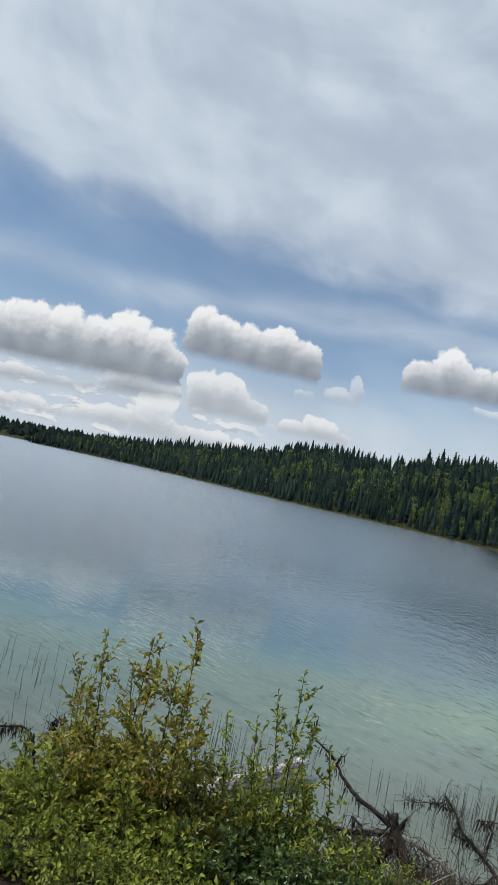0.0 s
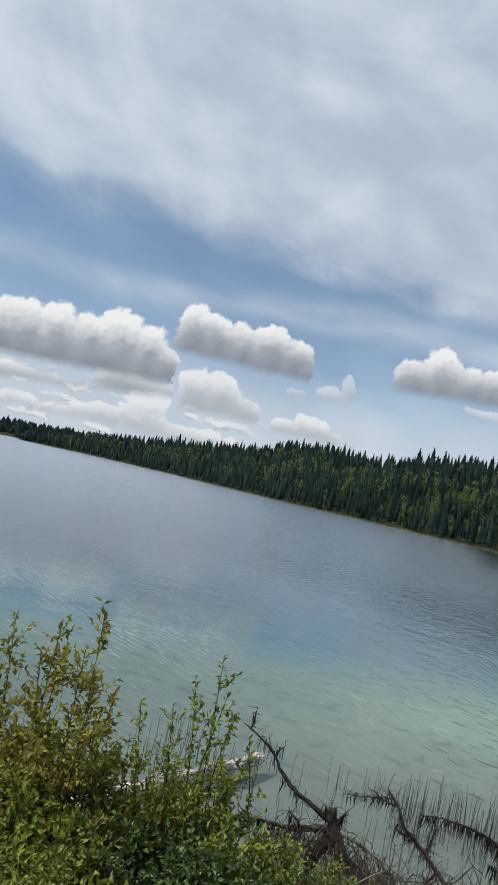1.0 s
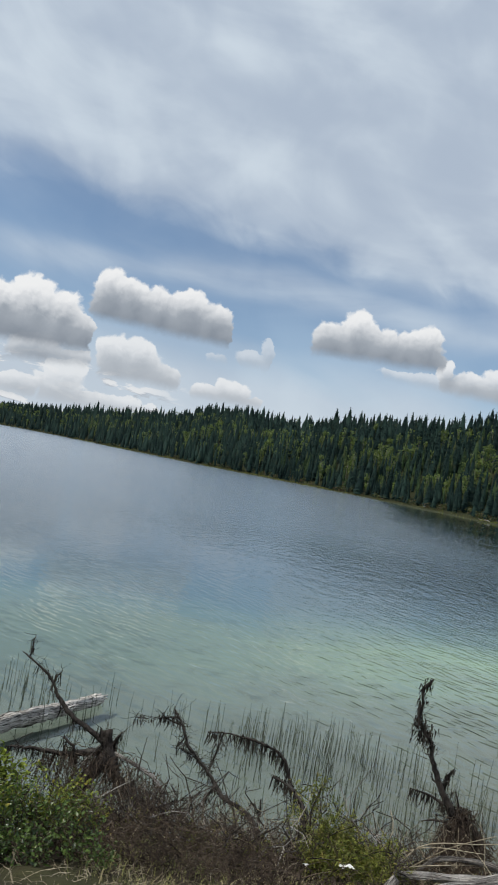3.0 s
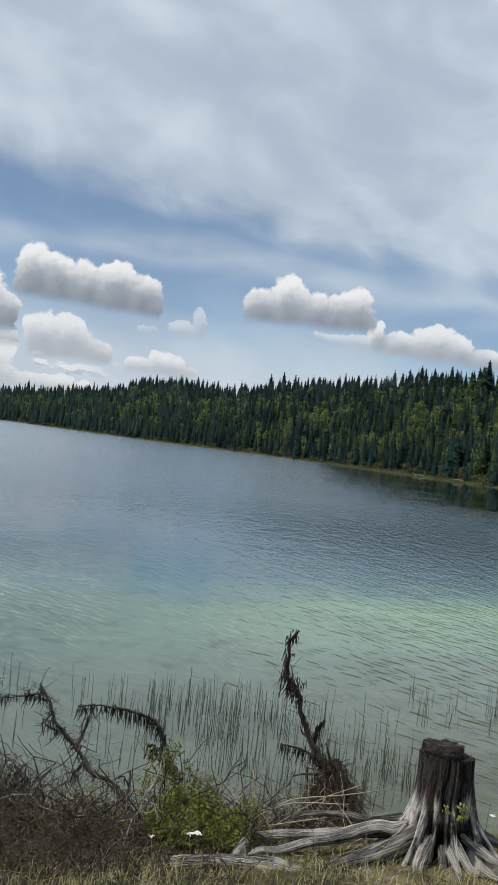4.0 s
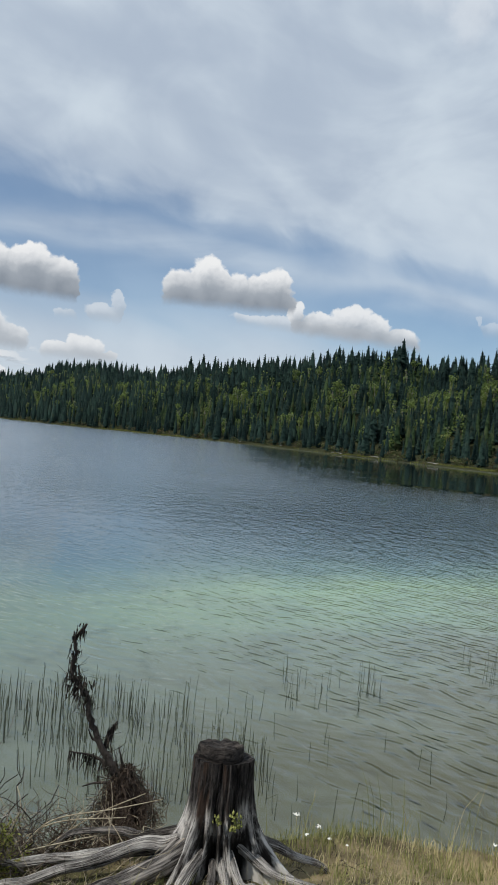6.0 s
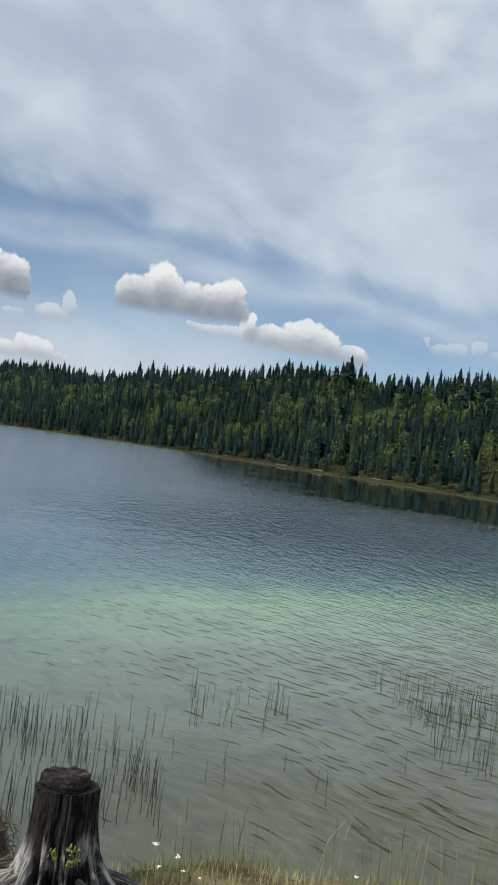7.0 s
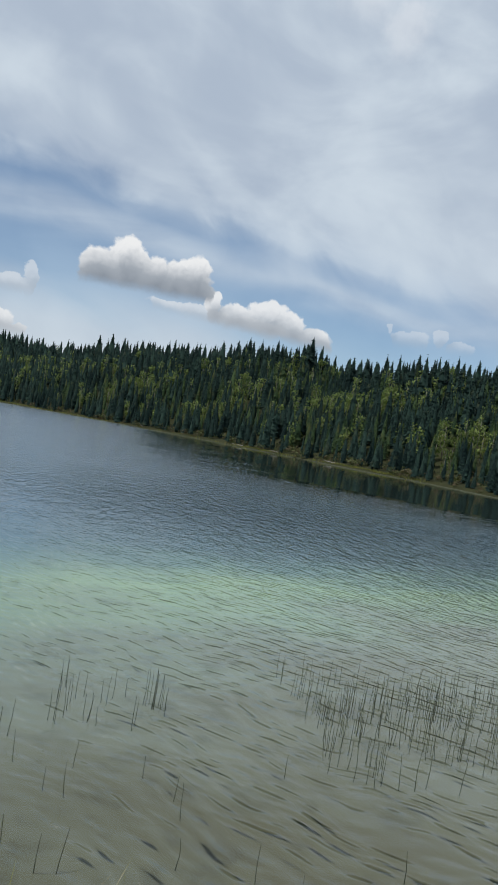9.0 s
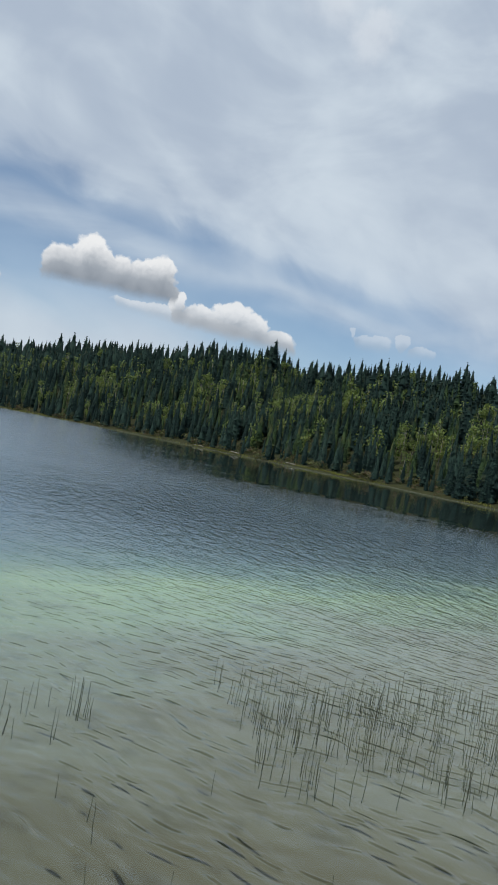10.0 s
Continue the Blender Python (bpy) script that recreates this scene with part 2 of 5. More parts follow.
build_world()
sun = new("sun", bpy.data.lights.new("sun", "SUN"))
sun.data.energy, sun.data.angle, sun.data.color = 3.4, radians(0.9), (1.0, 0.95, 0.87)
se, sa = radians(SUN_ELEV), radians(SUN_AZ)
sun.matrix_world = look((0, 0, 50), (-math.sin(sa) * math.cos(se) * 50, -math.cos(sa) * math.cos(se) * 50, 50 - 50 * math.sin(se)))


# ---- materials ----
def material(name, rough=0.8, spec=0.3):
    m = bpy.data.materials.new(name)
    m.use_nodes = True
    n = Nodes(m.node_tree)
    b = m.node_tree.nodes["Principled BSDF"]
    b.inputs["Roughness"].default_value = rough
    b.inputs["Specular IOR Level"].default_value = spec
    return m, n, b


def position(n):
    return n.tree.nodes.new("ShaderNodeNewGeometry").outputs["Position"]


def local(n):
    return n.tree.nodes.new("ShaderNodeTexCoord").outputs["Object"]


def island(n):
    return n.tree.nodes.new("ShaderNodeNewGeometry").outputs["Random Per Island"]


def per_object(n):
    return n.tree.nodes.new("ShaderNodeObjectInfo").outputs["Random"]


def bump(n, b, height, strength, distance):
    node = n.add("ShaderNodeBump", Strength=strength, Distance=distance)
    n.link(height, node.inputs["Height"])
    n.link(node.outputs[0], b.inputs["Normal"])


def foliage_material(name, dark, light, warm, clump=2.0, through=0.25, warm_share=0.12, rough=0.55, gloss=0.3):
    """Leaves or needles: tone by piece and by clump, a share of turned leaves, and light shining through."""
    m, n, b = material(name, rough, gloss)
    tone = n.math("ADD", n.math("MULTIPLY", island(n), 0.55), n.math("MULTIPLY", n.noise(position(n), clump, 3.0)[0], 0.75))
    colour = n.mix(n.smooth(tone, 0.30, 0.95), dark, light)
    turned = n.smooth(n.noise(n.vec("ADD", position(n), n.xyz(n.math("MULTIPLY", island(n), 0.8), 0.0, 0.0)), clump * 1.7, 2.0)[0], 0.70 - warm_share, 0.80 - warm_share)
    colour = n.mix(turned, colour, warm)
    n.link(colour, b.inputs["Base Color"])
    glow = n.tree.nodes.new("ShaderNodeBsdfTranslucent")
    n.link(n.mix(0.5, colour, light), glow.inputs["Color"])
    both = n.tree.nodes.new("ShaderNodeMixShader")
    both.inputs[0].default_value = through
    n.link(b.outputs[0], both.inputs[1]), n.link(glow.outputs[0], both.inputs[2])
    n.link(both.outputs[0], n.tree.nodes["Material Output"].inputs["Surface"])
    return m


def wood_material(name, dark, light, grain=(9.0, 9.0, 1.2), scale=3.0, depth=0.012, patch=None, along=False):
    """Weathered wood: long grain, cracks and grey and dark patches; along: the grain follows the limb."""
    m, n, b = material(name, 0.85, 0.2)
    if along:
        u, t, _ = n.split(n.tree.nodes.new("ShaderNodeTexCoord").outputs["UV"])
        a = n.math("MULTIPLY", u, 6.28319)
        v = n.xyz(n.math("MULTIPLY", n.math("COSINE", a), 4.2), n.math("MULTIPLY", n.math("SINE", a), 4.2), n.math("ADD", n.math("MULTIPLY", t, 3.2), n.math("MULTIPLY", per_object(n), 40.0)))
        lines = n.noise(v, 1.7, 8.0, 0.66, 0.35)[0]
    else:
        v = n.vec("MULTIPLY", local(n), grain)
        lines = n.noise(v, scale, 8.0, 0.62, 0.6)[0]
    blot = n.noise(local(n), 3.3, 4.0, 0.55)[0]
    tone = n.math("ADD", n.math("MULTIPLY", lines, 0.85), n.math("MULTIPLY", blot, 0.45))
    colour = n.mix(n.smooth(tone, 0.53 if along else 0.48, 0.80 if along else 0.84), dark, light)
    if patch:
        colour = n.mix(n.smooth(n.noise(local(n), 5.0, 5.0, 0.6)[0], 0.60, 0.72), colour, patch)
    if along:
        colour = n.mix(n.smooth(lines, 0.47, 0.38), colour, (0.012, 0.010, 0.009))
    n.link(colour, b.inputs["Base Color"])
    bump(n, b, lines, 1.0, depth)
    return m


def ground_material():
    """Bank soil and dry grass, lake bed of mud and marl tinted for deep water, and forest floor, by height above the
    water and by bank.
    """
    m, n, b = material("earth", 0.95, 0.12)
    p = position(n)
    px, py, pz = n.split(p)
    soil = n.mix(n.noise(p, 3.5, 6.0, 0.6)[0], (0.014, 0.011, 0.008), (0.062, 0.048, 0.034))
    soil = n.mix(n.smooth(n.noise(p, 0.9, 6.0, 0.6)[0], 0.34, 0.72), soil, (0.060, 0.062, 0.026))
    dry = n.math("MULTIPLY", n.smooth(n.math("ADD", px, n.math("MULTIPLY", n.math("SUBTRACT", n.noise(p, 0.5, 5.0, 0.6)[0], 0.5), 5.0)), 1.6, 4.8), n.smooth(py, 2.5, 5.5, 0.35, 1.0))
    soil = n.mix(n.math("MULTIPLY", dry, n.smooth(n.noise(p, 1.4, 6.0, 0.6)[0], 0.32, 0.66)), soil, (0.36, 0.285, 0.16))
    forest = n.mix(n.noise(p, 0.3, 5.0)[0], (0.012, 0.015, 0.007), (0.046, 0.050, 0.022))
    grassy = n.mix(n.noise(p, 0.4, 6.0, 0.6)[0], (0.010, 0.014, 0.006), (0.052, 0.054, 0.020))
    far = n.mix(n.smooth(n.math("ADD", pz, n.math("MULTIPLY", n.noise(p, 0.05, 3.0)[0], 1.2)), 0.9, 1.6), n.mix(n.smooth(py, 560.0, 700.0), grassy, forest), forest)
    land = n.mix(n.smooth(py, 45.0, 60.0), soil, far)
    # the bed: silt near the bank, pale marl on the shelf, tinted where it falls away
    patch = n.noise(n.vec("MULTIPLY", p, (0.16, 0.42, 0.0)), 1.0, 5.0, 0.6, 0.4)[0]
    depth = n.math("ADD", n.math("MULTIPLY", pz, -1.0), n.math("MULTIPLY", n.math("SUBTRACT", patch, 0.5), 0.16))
    # deep stops hold the blue-green of light scattered and lost in deep water
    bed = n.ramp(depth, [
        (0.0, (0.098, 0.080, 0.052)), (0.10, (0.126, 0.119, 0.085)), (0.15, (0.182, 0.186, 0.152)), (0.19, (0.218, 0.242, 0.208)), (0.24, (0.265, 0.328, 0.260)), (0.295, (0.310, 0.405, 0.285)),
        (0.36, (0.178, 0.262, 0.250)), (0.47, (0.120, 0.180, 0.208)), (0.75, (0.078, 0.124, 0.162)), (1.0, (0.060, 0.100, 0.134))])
    # bed darkened under the far wooded shore for deep water's lack of light
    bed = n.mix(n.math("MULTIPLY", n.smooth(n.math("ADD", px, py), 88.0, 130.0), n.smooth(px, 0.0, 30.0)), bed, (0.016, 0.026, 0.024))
    # greyer over the shelf to one side
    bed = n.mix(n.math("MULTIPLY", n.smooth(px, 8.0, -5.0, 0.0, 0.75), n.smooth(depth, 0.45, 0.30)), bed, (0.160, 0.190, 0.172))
    # shelf paled to the other side, sky reflection put into the bed colour
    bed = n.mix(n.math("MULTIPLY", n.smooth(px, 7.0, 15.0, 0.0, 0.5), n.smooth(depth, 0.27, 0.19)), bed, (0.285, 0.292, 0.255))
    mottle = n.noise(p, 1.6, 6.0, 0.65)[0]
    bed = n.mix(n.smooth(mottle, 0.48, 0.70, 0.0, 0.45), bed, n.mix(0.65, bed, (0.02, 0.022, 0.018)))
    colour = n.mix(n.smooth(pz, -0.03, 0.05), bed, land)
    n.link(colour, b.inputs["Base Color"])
    bump(n, b, n.math("MULTIPLY", n.noise(p, 14.0, 8.0, 0.65)[0], n.smooth(pz, -0.06, 0.10)), 1.0, 0.05)
    return m


def water_material():
    """A clear rippled surface: it lets the bed show through and mirrors sky and shore by its angle."""
    m = bpy.data.materials.new("lake_water")
    m.use_nodes = True
    m.node_tree.nodes.clear()
    n = Nodes(m.node_tree)
    p = position(n)
    turn = n.tree.nodes.new("ShaderNodeVectorRotate")
    turn.rotation_type = "Z_AXIS"
    turn.inputs["Angle"].default_value = radians(40)
    n.link(p, turn.inputs["Vector"])
    v = turn.outputs[0]
    px, py, pz = n.split(p)
    away = n.vec("LENGTH", p)
    # wind ripples: trains of short crests, two directions and two lengths, broken up by slow noise
    drift = n.noise(n.vec("MULTIPLY", v, (0.55, 0.75, 0.0)), 1.0, 2.0, 0.5)[1]
    vx, vy, _ = n.split(n.vec("ADD", v, n.vec("MULTIPLY", n.vec("SUBTRACT", drift, (0.5, 0.5, 0.5)), (1.0, 1.15, 0.0))))
    trains = None
    for length, turned, tall, seed in ((0.30, 0.24, 1.0, 0.0), (0.26, -0.28, 0.9, 3.1), (0.17, 0.04, 0.6, 7.7), (0.46, 0.02, 0.55, 5.2)):
        phase = n.math("MULTIPLY", n.math("MULTIPLY_ADD", vx, turned, vy), 6.28319 / length)
        strength = n.smooth(n.noise(n.vec("MULTIPLY_ADD", v, (0.9 / length * 0.46, 0.9, 0.0), (seed, seed, 0.0)), 1.0, 3.0, 0.5)[0], 0.28, 0.70, 0.42 * tall, tall)
        crest = n.math("MULTIPLY", n.math("SINE", phase), n.math("MULTIPLY", strength, length / 0.46))
        trains = crest if trains is None else n.math("ADD", trains, crest)
    chop = n.noise(n.vec("MULTIPLY", v, (3.6, 9.0, 0.0)), 1.0, 3.0, 0.55, 0.4)[0]
    swell = n.noise(n.vec("MULTIPLY", v, (0.36, 1.0, 0.0)), 1.0, 2.0, 0.5, 0.6)[0]
    roller = n.math("MULTIPLY", n.noise(n.vec("MULTIPLY", p, (2.4, 0.85, 0.0)), 1.0, 2.0, 0.6, 0.5)[0], n.math("MULTIPLY", n.smooth(away, 20.0, 45.0, 0.0, 6.0), n.smooth(px, 0.0, 20.0, 0.5, 1.0)))
    roller = n.math("ADD", roller, n.math("MULTIPLY", n.noise(n.vec("MULTIPLY", p, (1.2, 0.32, 0.0)), 1.0, 2.0, 0.6, 0.5)[0], n.math("MULTIPLY", n.smooth(away, 40.0, 85.0, 0.0, 13.0), n.smooth(px, 2.0, 26.0, 0.4, 1.0))))
    # calm water to one side, breeze on the other, a lee under the tall trees
    gust = n.noise(n.vec("MULTIPLY", p, (0.03, 0.07, 0.0)), 1.0, 4.0, 0.6, 0.4)[0]
    breeze = n.smooth(n.math("ADD", n.math("ADD", px, n.math("MULTIPLY", py, -0.10)), n.math("MULTIPLY", n.math("SUBTRACT", gust, 0.5), 18.0)), -8.0, 13.0, 0.18, 1.0)
    side = n.smooth(n.math("ADD", px, n.math("MULTIPLY", n.math("SUBTRACT", gust, 0.5), 22.0)), 5.0, 26.0)
    lee = n.math("SUBTRACT", 1.0, n.math("MULTIPLY", n.math("MULTIPLY", side, n.smooth(n.math("ADD", n.math("ADD", py, px), n.math("MULTIPLY", n.math("SUBTRACT", gust, 0.5), 36.0)), 84.0, 108.0)), 0.985))
    force = n.math("MULTIPLY", breeze, lee)
    height = n.math("ADD", n.math("ADD", n.math("MULTIPLY", trains, n.smooth(away, 12.0, 25.0, 0.185, 0.105)), n.math("MULTIPLY", swell, 0.35)), n.math("ADD", n.math("MULTIPLY", chop, n.smooth(away, 14.0, 26.0, 0.0, 0.20)), roller))
    wave = n.add("ShaderNodeBump", Strength=1.0, Distance=0.062)
    n.link(n.math("MULTIPLY", height, force), wave.inputs["Height"])
    fresnel = n.add("ShaderNodeFresnel", IOR=1.333)
    n.link(wave.outputs[0], fresnel.inputs["Normal"])
    ruffle = n.math("MULTIPLY", n.math("MULTIPLY", n.smooth(away, 12.0, 66.0, 0.03, 0.19), n.smooth(px, 26.0, 2.0, 0.22, 1.0)), lee)
    clear = n.add("ShaderNodeBsdfTransparent", Color=(0.90, 0.95, 0.93, 1))
    mirror = n.add("ShaderNodeBsdfGlossy", Color=(0.92, 0.96, 1.0, 1), Roughness=0.06)
    n.link(wave.outputs[0], mirror.inputs["Normal"])
    n.link(ruffle, mirror.inputs["Roughness"])
    both = n.tree.nodes.new("ShaderNodeMixShader")
    n.link(fresnel.outputs[0], both.inputs[0])
    n.link(clear.outputs[0], both.inputs[1]), n.link(mirror.outputs[0], both.inputs[2])
    out = n.tree.nodes.new("ShaderNodeOutputMaterial")
    n.link(both.outputs[0], out.inputs["Surface"])
    return m


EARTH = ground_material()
WATER = water_material()
NEEDLES = foliage_material("spruce_needles", (0.005, 0.014, 0.014), (0.021, 0.042, 0.034), (0.032, 0.046, 0.030), 0.16, 0.12, 0.10, 0.8, 0.08)
ASPEN = foliage_material("aspen_leaves", (0.050, 0.085, 0.022), (0.175, 0.235, 0.058), (0.190, 0.210, 0.060), 0.14, 0.30, 0.10)
SCRUB = foliage_material("scrub_leaves", (0.020, 0.032, 0.010), (0.100, 0.120, 0.034), (0.125, 0.082, 0.046), 0.5, 0.20, 0.20)
LEAVES = foliage_material("shrub_leaves", (0.024, 0.048, 0.009), (0.320, 0.385, 0.060), (0.410, 0.330, 0.060), 3.2, 0.36, 0.13)
TURNING = foliage_material("turning_shrub_leaves", (0.038, 0.048, 0.010), (0.370, 0.370, 0.064), (0.360, 0.205, 0.055), 3.0, 0.38, 0.15)
# shiny leaves, darker green to carry the shade low in the bushes
SHADED_GLOSSY = foliage_material("shaded_glossy_shrub_leaves", (0.012, 0.030, 0.010), (0.120, 0.190, 0.040), (0.240, 0.260, 0.060), 3.2, 0.26, 0.08, 0.38, 0.5)
FRESH = foliage_material("herb_leaves", (0.034, 0.052, 0.010), (0.270, 0.295, 0.060), (0.300, 0.240, 0.070), 5.0, 0.32, 0.14)
BLADES = foliage_material("grass_blades", (0.085, 0.105, 0.028), (0.300, 0.300, 0.105), (0.500, 0.420, 0.240), 1.6, 0.25, 0.20, 0.7)
RUSH = foliage_material("rush_stems", (0.040, 0.050, 0.033), (0.092, 0.106, 0.070), (0.110, 0.102, 0.068), 0.8, 0.05, 0.10, 0.6)
YOUNG = foliage_material("young_conifer_needles", (0.010, 0.024, 0.012), (0.042, 0.070, 0.030), (0.060, 0.074, 0.032), 0.16, 0.15, 0.14, 0.8, 0.08)
BARK = wood_material("spruce_bark", (0.030, 0.024, 0.020), (0.120, 0.100, 0.085))
WHITE_BARK = wood_material("aspen_bark", (0.14, 0.13, 0.11), (0.36, 0.34, 0.30))
DEAD = wood_material("dead_branch_wood", (0.012, 0.010, 0.009), (0.066, 0.056, 0.048), (14, 14, 5), 3.0, 0.006, (0.11, 0.10, 0.09))
CHAR = wood_material("charred_wood", (0.006, 0.005, 0.005), (0.075, 0.064, 0.056), (6, 6, 14), 3.0, 0.012)
LICHEN = wood_material("dark_tree_lichen", (0.012, 0.010, 0.009), (0.050, 0.042, 0.034))
PALE = wood_material("weathered_grey_wood", (0.034, 0.029, 0.026), (0.520, 0.492, 0.455), depth=0.012, patch=(0.10, 0.085, 0.075), along=True)
ROOT = wood_material("dark_root_wood", (0.012, 0.010, 0.009), (0.300, 0.275, 0.250), depth=0.014, patch=(0.05, 0.04, 0.035), along=True)
LOGWOOD = wood_material("bleached_log_wood", (0.15, 0.135, 0.12), (0.62, 0.59, 0.55), depth=0.012, along=True)
TWIG = wood_material("brown_twigs", (0.020, 0.014, 0.011), (0.120, 0.090, 0.066), (10, 10, 10))
STRAW = wood_material("dry_straw", (0.220, 0.180, 0.120), (0.480, 0.420, 0.310), (10, 10, 10))
MOSS = wood_material("yellow_green_lichen", (0.14, 0.15, 0.04), (0.36, 0.38, 0.12), (20, 20, 20))
PETALS = material("white_petals", 0.7, 0.2)[0]
PETALS.node_tree.nodes["Principled BSDF"].inputs["Base Color"].default_value = (0.78, 0.78, 0.73, 1)


def stump_material():
    """Old stump: dark charred trunk above, silver bleached grain on the flaring roots, rusty streaks, shade painted in
    the hollows.
    """
    m, n, b = material("old_stump_wood", 0.88, 0.18)
    v = local(n)
    x, y, z = n.split(v)
    ang = n.math("ARCTAN2", y, x)
    along = n.xyz(n.math("MULTIPLY", ang, 9.0), n.math("MULTIPLY", z, 1.6), n.math("MULTIPLY", n.vec("LENGTH", v), 6.0))
    lines = n.noise(along, 1.4, 8.0, 0.65, 0.5)[0]
    blot = n.noise(v, 4.0, 5.0, 0.6)[0]
    char = n.smooth(n.math("ADD", z, n.math("MULTIPLY", n.math("SUBTRACT", n.noise(along, 0.55, 3.0)[0], 0.5), 0.55)), 0.36, 0.56)
    bleached = n.mix(n.smooth(n.math("ADD", n.math("MULTIPLY", lines, 0.8), n.math("MULTIPLY", blot, 0.4)), 0.50, 0.68), (0.016, 0.013, 0.012), (0.60, 0.575, 0.54))
    burnt = n.mix(n.smooth(lines, 0.38, 0.72), (0.007, 0.006, 0.006), (0.082, 0.074, 0.070))
    burnt = n.mix(n.smooth(n.noise(along, 0.4, 3.0)[0], 0.56, 0.70), burnt, (0.055, 0.036, 0.027))
    # shade between the root flares, put into the colour as near black
    hollow_shade = n.smooth(n.math("ADD", n.vec("LENGTH", n.xyz(x, y, 0.0)), n.math("MULTIPLY", n.math("SUBTRACT", blot, 0.5), 0.10)), 0.250, 0.185)
    hollow_shade = n.math("MULTIPLY", hollow_shade, n.smooth(z, 0.46, 0.30))
    colour = n.mix(hollow_shade, n.mix(char, bleached, burnt), (0.009, 0.008, 0.007))
    n.link(colour, b.inputs["Base Color"])
    bump(n, b, lines, 1.0, 0.018)
    return m


STUMP = stump_material()


# ---- building helpers ----
def mesh_object(name, verts, faces, mat, parent=None, label="", smooth=False, uv=None):
    me = bpy.data.meshes.new(name)
    me.from_pydata(np.asarray(verts, dtype=float).tolist(), [], [list(f) for f in faces] if not isinstance(faces, np.ndarray) else faces.tolist())
    me.materials.append(mat)
    if smooth:
        me.polygons.foreach_set("use_smooth", np.ones(len(me.polygons), dtype=bool))
    if uv is not None:
        layer = me.uv_layers.new(name="along")
        at = np.empty(len(me.loops), dtype=np.int32)
        me.loops.foreach_get("vertex_index", at)
        layer.data.foreach_set("uv", np.asarray(uv, dtype=np.float32)[at].ravel())
    me.update()
    ob = new(name, me)
    if parent is not None:
        ob.parent = parent
    if label:
        tagged(ob, label)
    return ob


class Shape:
    """Gathers vertices and faces of one mesh."""

    def __init__(self):
        self.v, self.f, self.uv, self.count = [], [], [], 0

    def extend(self, verts, faces, uv=None):
        verts = np.asarray(verts, dtype=float)
        self.v.append(verts)
        self.uv.append(np.zeros((len(verts), 2)) if uv is None else np.asarray(uv, dtype=float))
        off = self.count
        if isinstance(faces, np.ndarray):
            self.f.extend((faces + off).tolist())
        else:
            self.f.extend([[i + off for i in f] for f in faces])
        self.count += len(verts)

    def verts(self):
        return np.concatenate(self.v) if self.v else np.zeros((0, 3))

    def uvs(self):
        return np.concatenate(self.uv)


def smooth_line(points, step):
    """A Catmull-Rom line through the points, with a point about every step metres."""
    p = np.asarray(points, dtype=float)
    p = np.vstack([2 * p[0] - p[1], p, 2 * p[-1] - p[-2]])
    out = []
    for i in range(1, len(p) - 2):
        count = max(1, int(np.linalg.norm(p[i + 1] - p[i]) / step))
        for k in range(count):
            t = k / count
            out.append(0.5 * (2 * p[i] + (p[i + 1] - p[i - 1]) * t + (2 * p[i - 1] - 5 * p[i] + 4 * p[i + 1] - p[i + 2]) * t ** 2
                              + (3 * p[i] - p[i - 1] - 3 * p[i + 1] + p[i + 2]) * t ** 3))
    out.append(p[-2])
    return np.array(out)


def tube(shape, points, r0, r1, sides=6, step=0.06, rough=0.0, wander=0.0, rng=None, flat=1.0, fibre=0.0):
    """A tapering limb along the points, lumpy by rough and furrowed along its length by fibre (shares of its radius)."""
    rng = rng or np.random.default_rng(3)
    line = smooth_line(points, step)
    if wander:
        line[1:-1] += rng.normal(0, wander, (len(line) - 2, 3))
    n = len(line)
    seed = rng.uniform(0, 50)
    tangent = np.gradient(line, axis=0) if n > 2 else np.repeat([line[-1] - line[0]], n, axis=0)
    side = np.array([0.0, 0.0, 1.0])
    verts, faces, uv = [], [], []
    far = 0.0
    for i in range(n):
        t = tangent[i] / (np.linalg.norm(tangent[i]) + 1e-9)
        side = side - t * side.dot(t)
        if np.linalg.norm(side) < 1e-3:
            side = np.cross(t, (0.3, 0.9, 0.2))
        side = side / np.linalg.norm(side)
        other = np.cross(t, side)
        r = r0 + (r1 - r0) * i / max(1, n - 1)
        far += np.linalg.norm(line[i] - line[i - 1]) if i else 0.0
        for k in range(sides):
            a = 2 * math.pi * k / sides
            q = r
            if rough:
                q *= 1 + rough * noise.noise((math.cos(a) * 1.4 + seed, math.sin(a) * 1.4, far * 5.0)) * 1.6
            if fibre:
                q *= 1 + fibre * 1.8 * (noise.noise((math.cos(a) * 3.2 + seed, math.sin(a) * 3.2, far * 1.6)) - 0.6 * max(0.0, noise.noise((math.cos(a) * 5.5, math.sin(a) * 5.5 + seed, far * 1.2)) - 0.12))
            verts.append(line[i] + side * math.cos(a) * q * flat + other * math.sin(a) * q)
            uv.append((k / sides, far))
    for i in range(n - 1):
        for k in range(sides):
            a, b = i * sides + k, i * sides + (k + 1) % sides
            faces.append((a, b, b + sides, a + sides))
    faces.append(tuple(range(sides - 1, -1, -1)))
    faces.append(tuple(range((n - 1) * sides, n * sides)))
    shape.extend(verts, faces, uv)
    return line


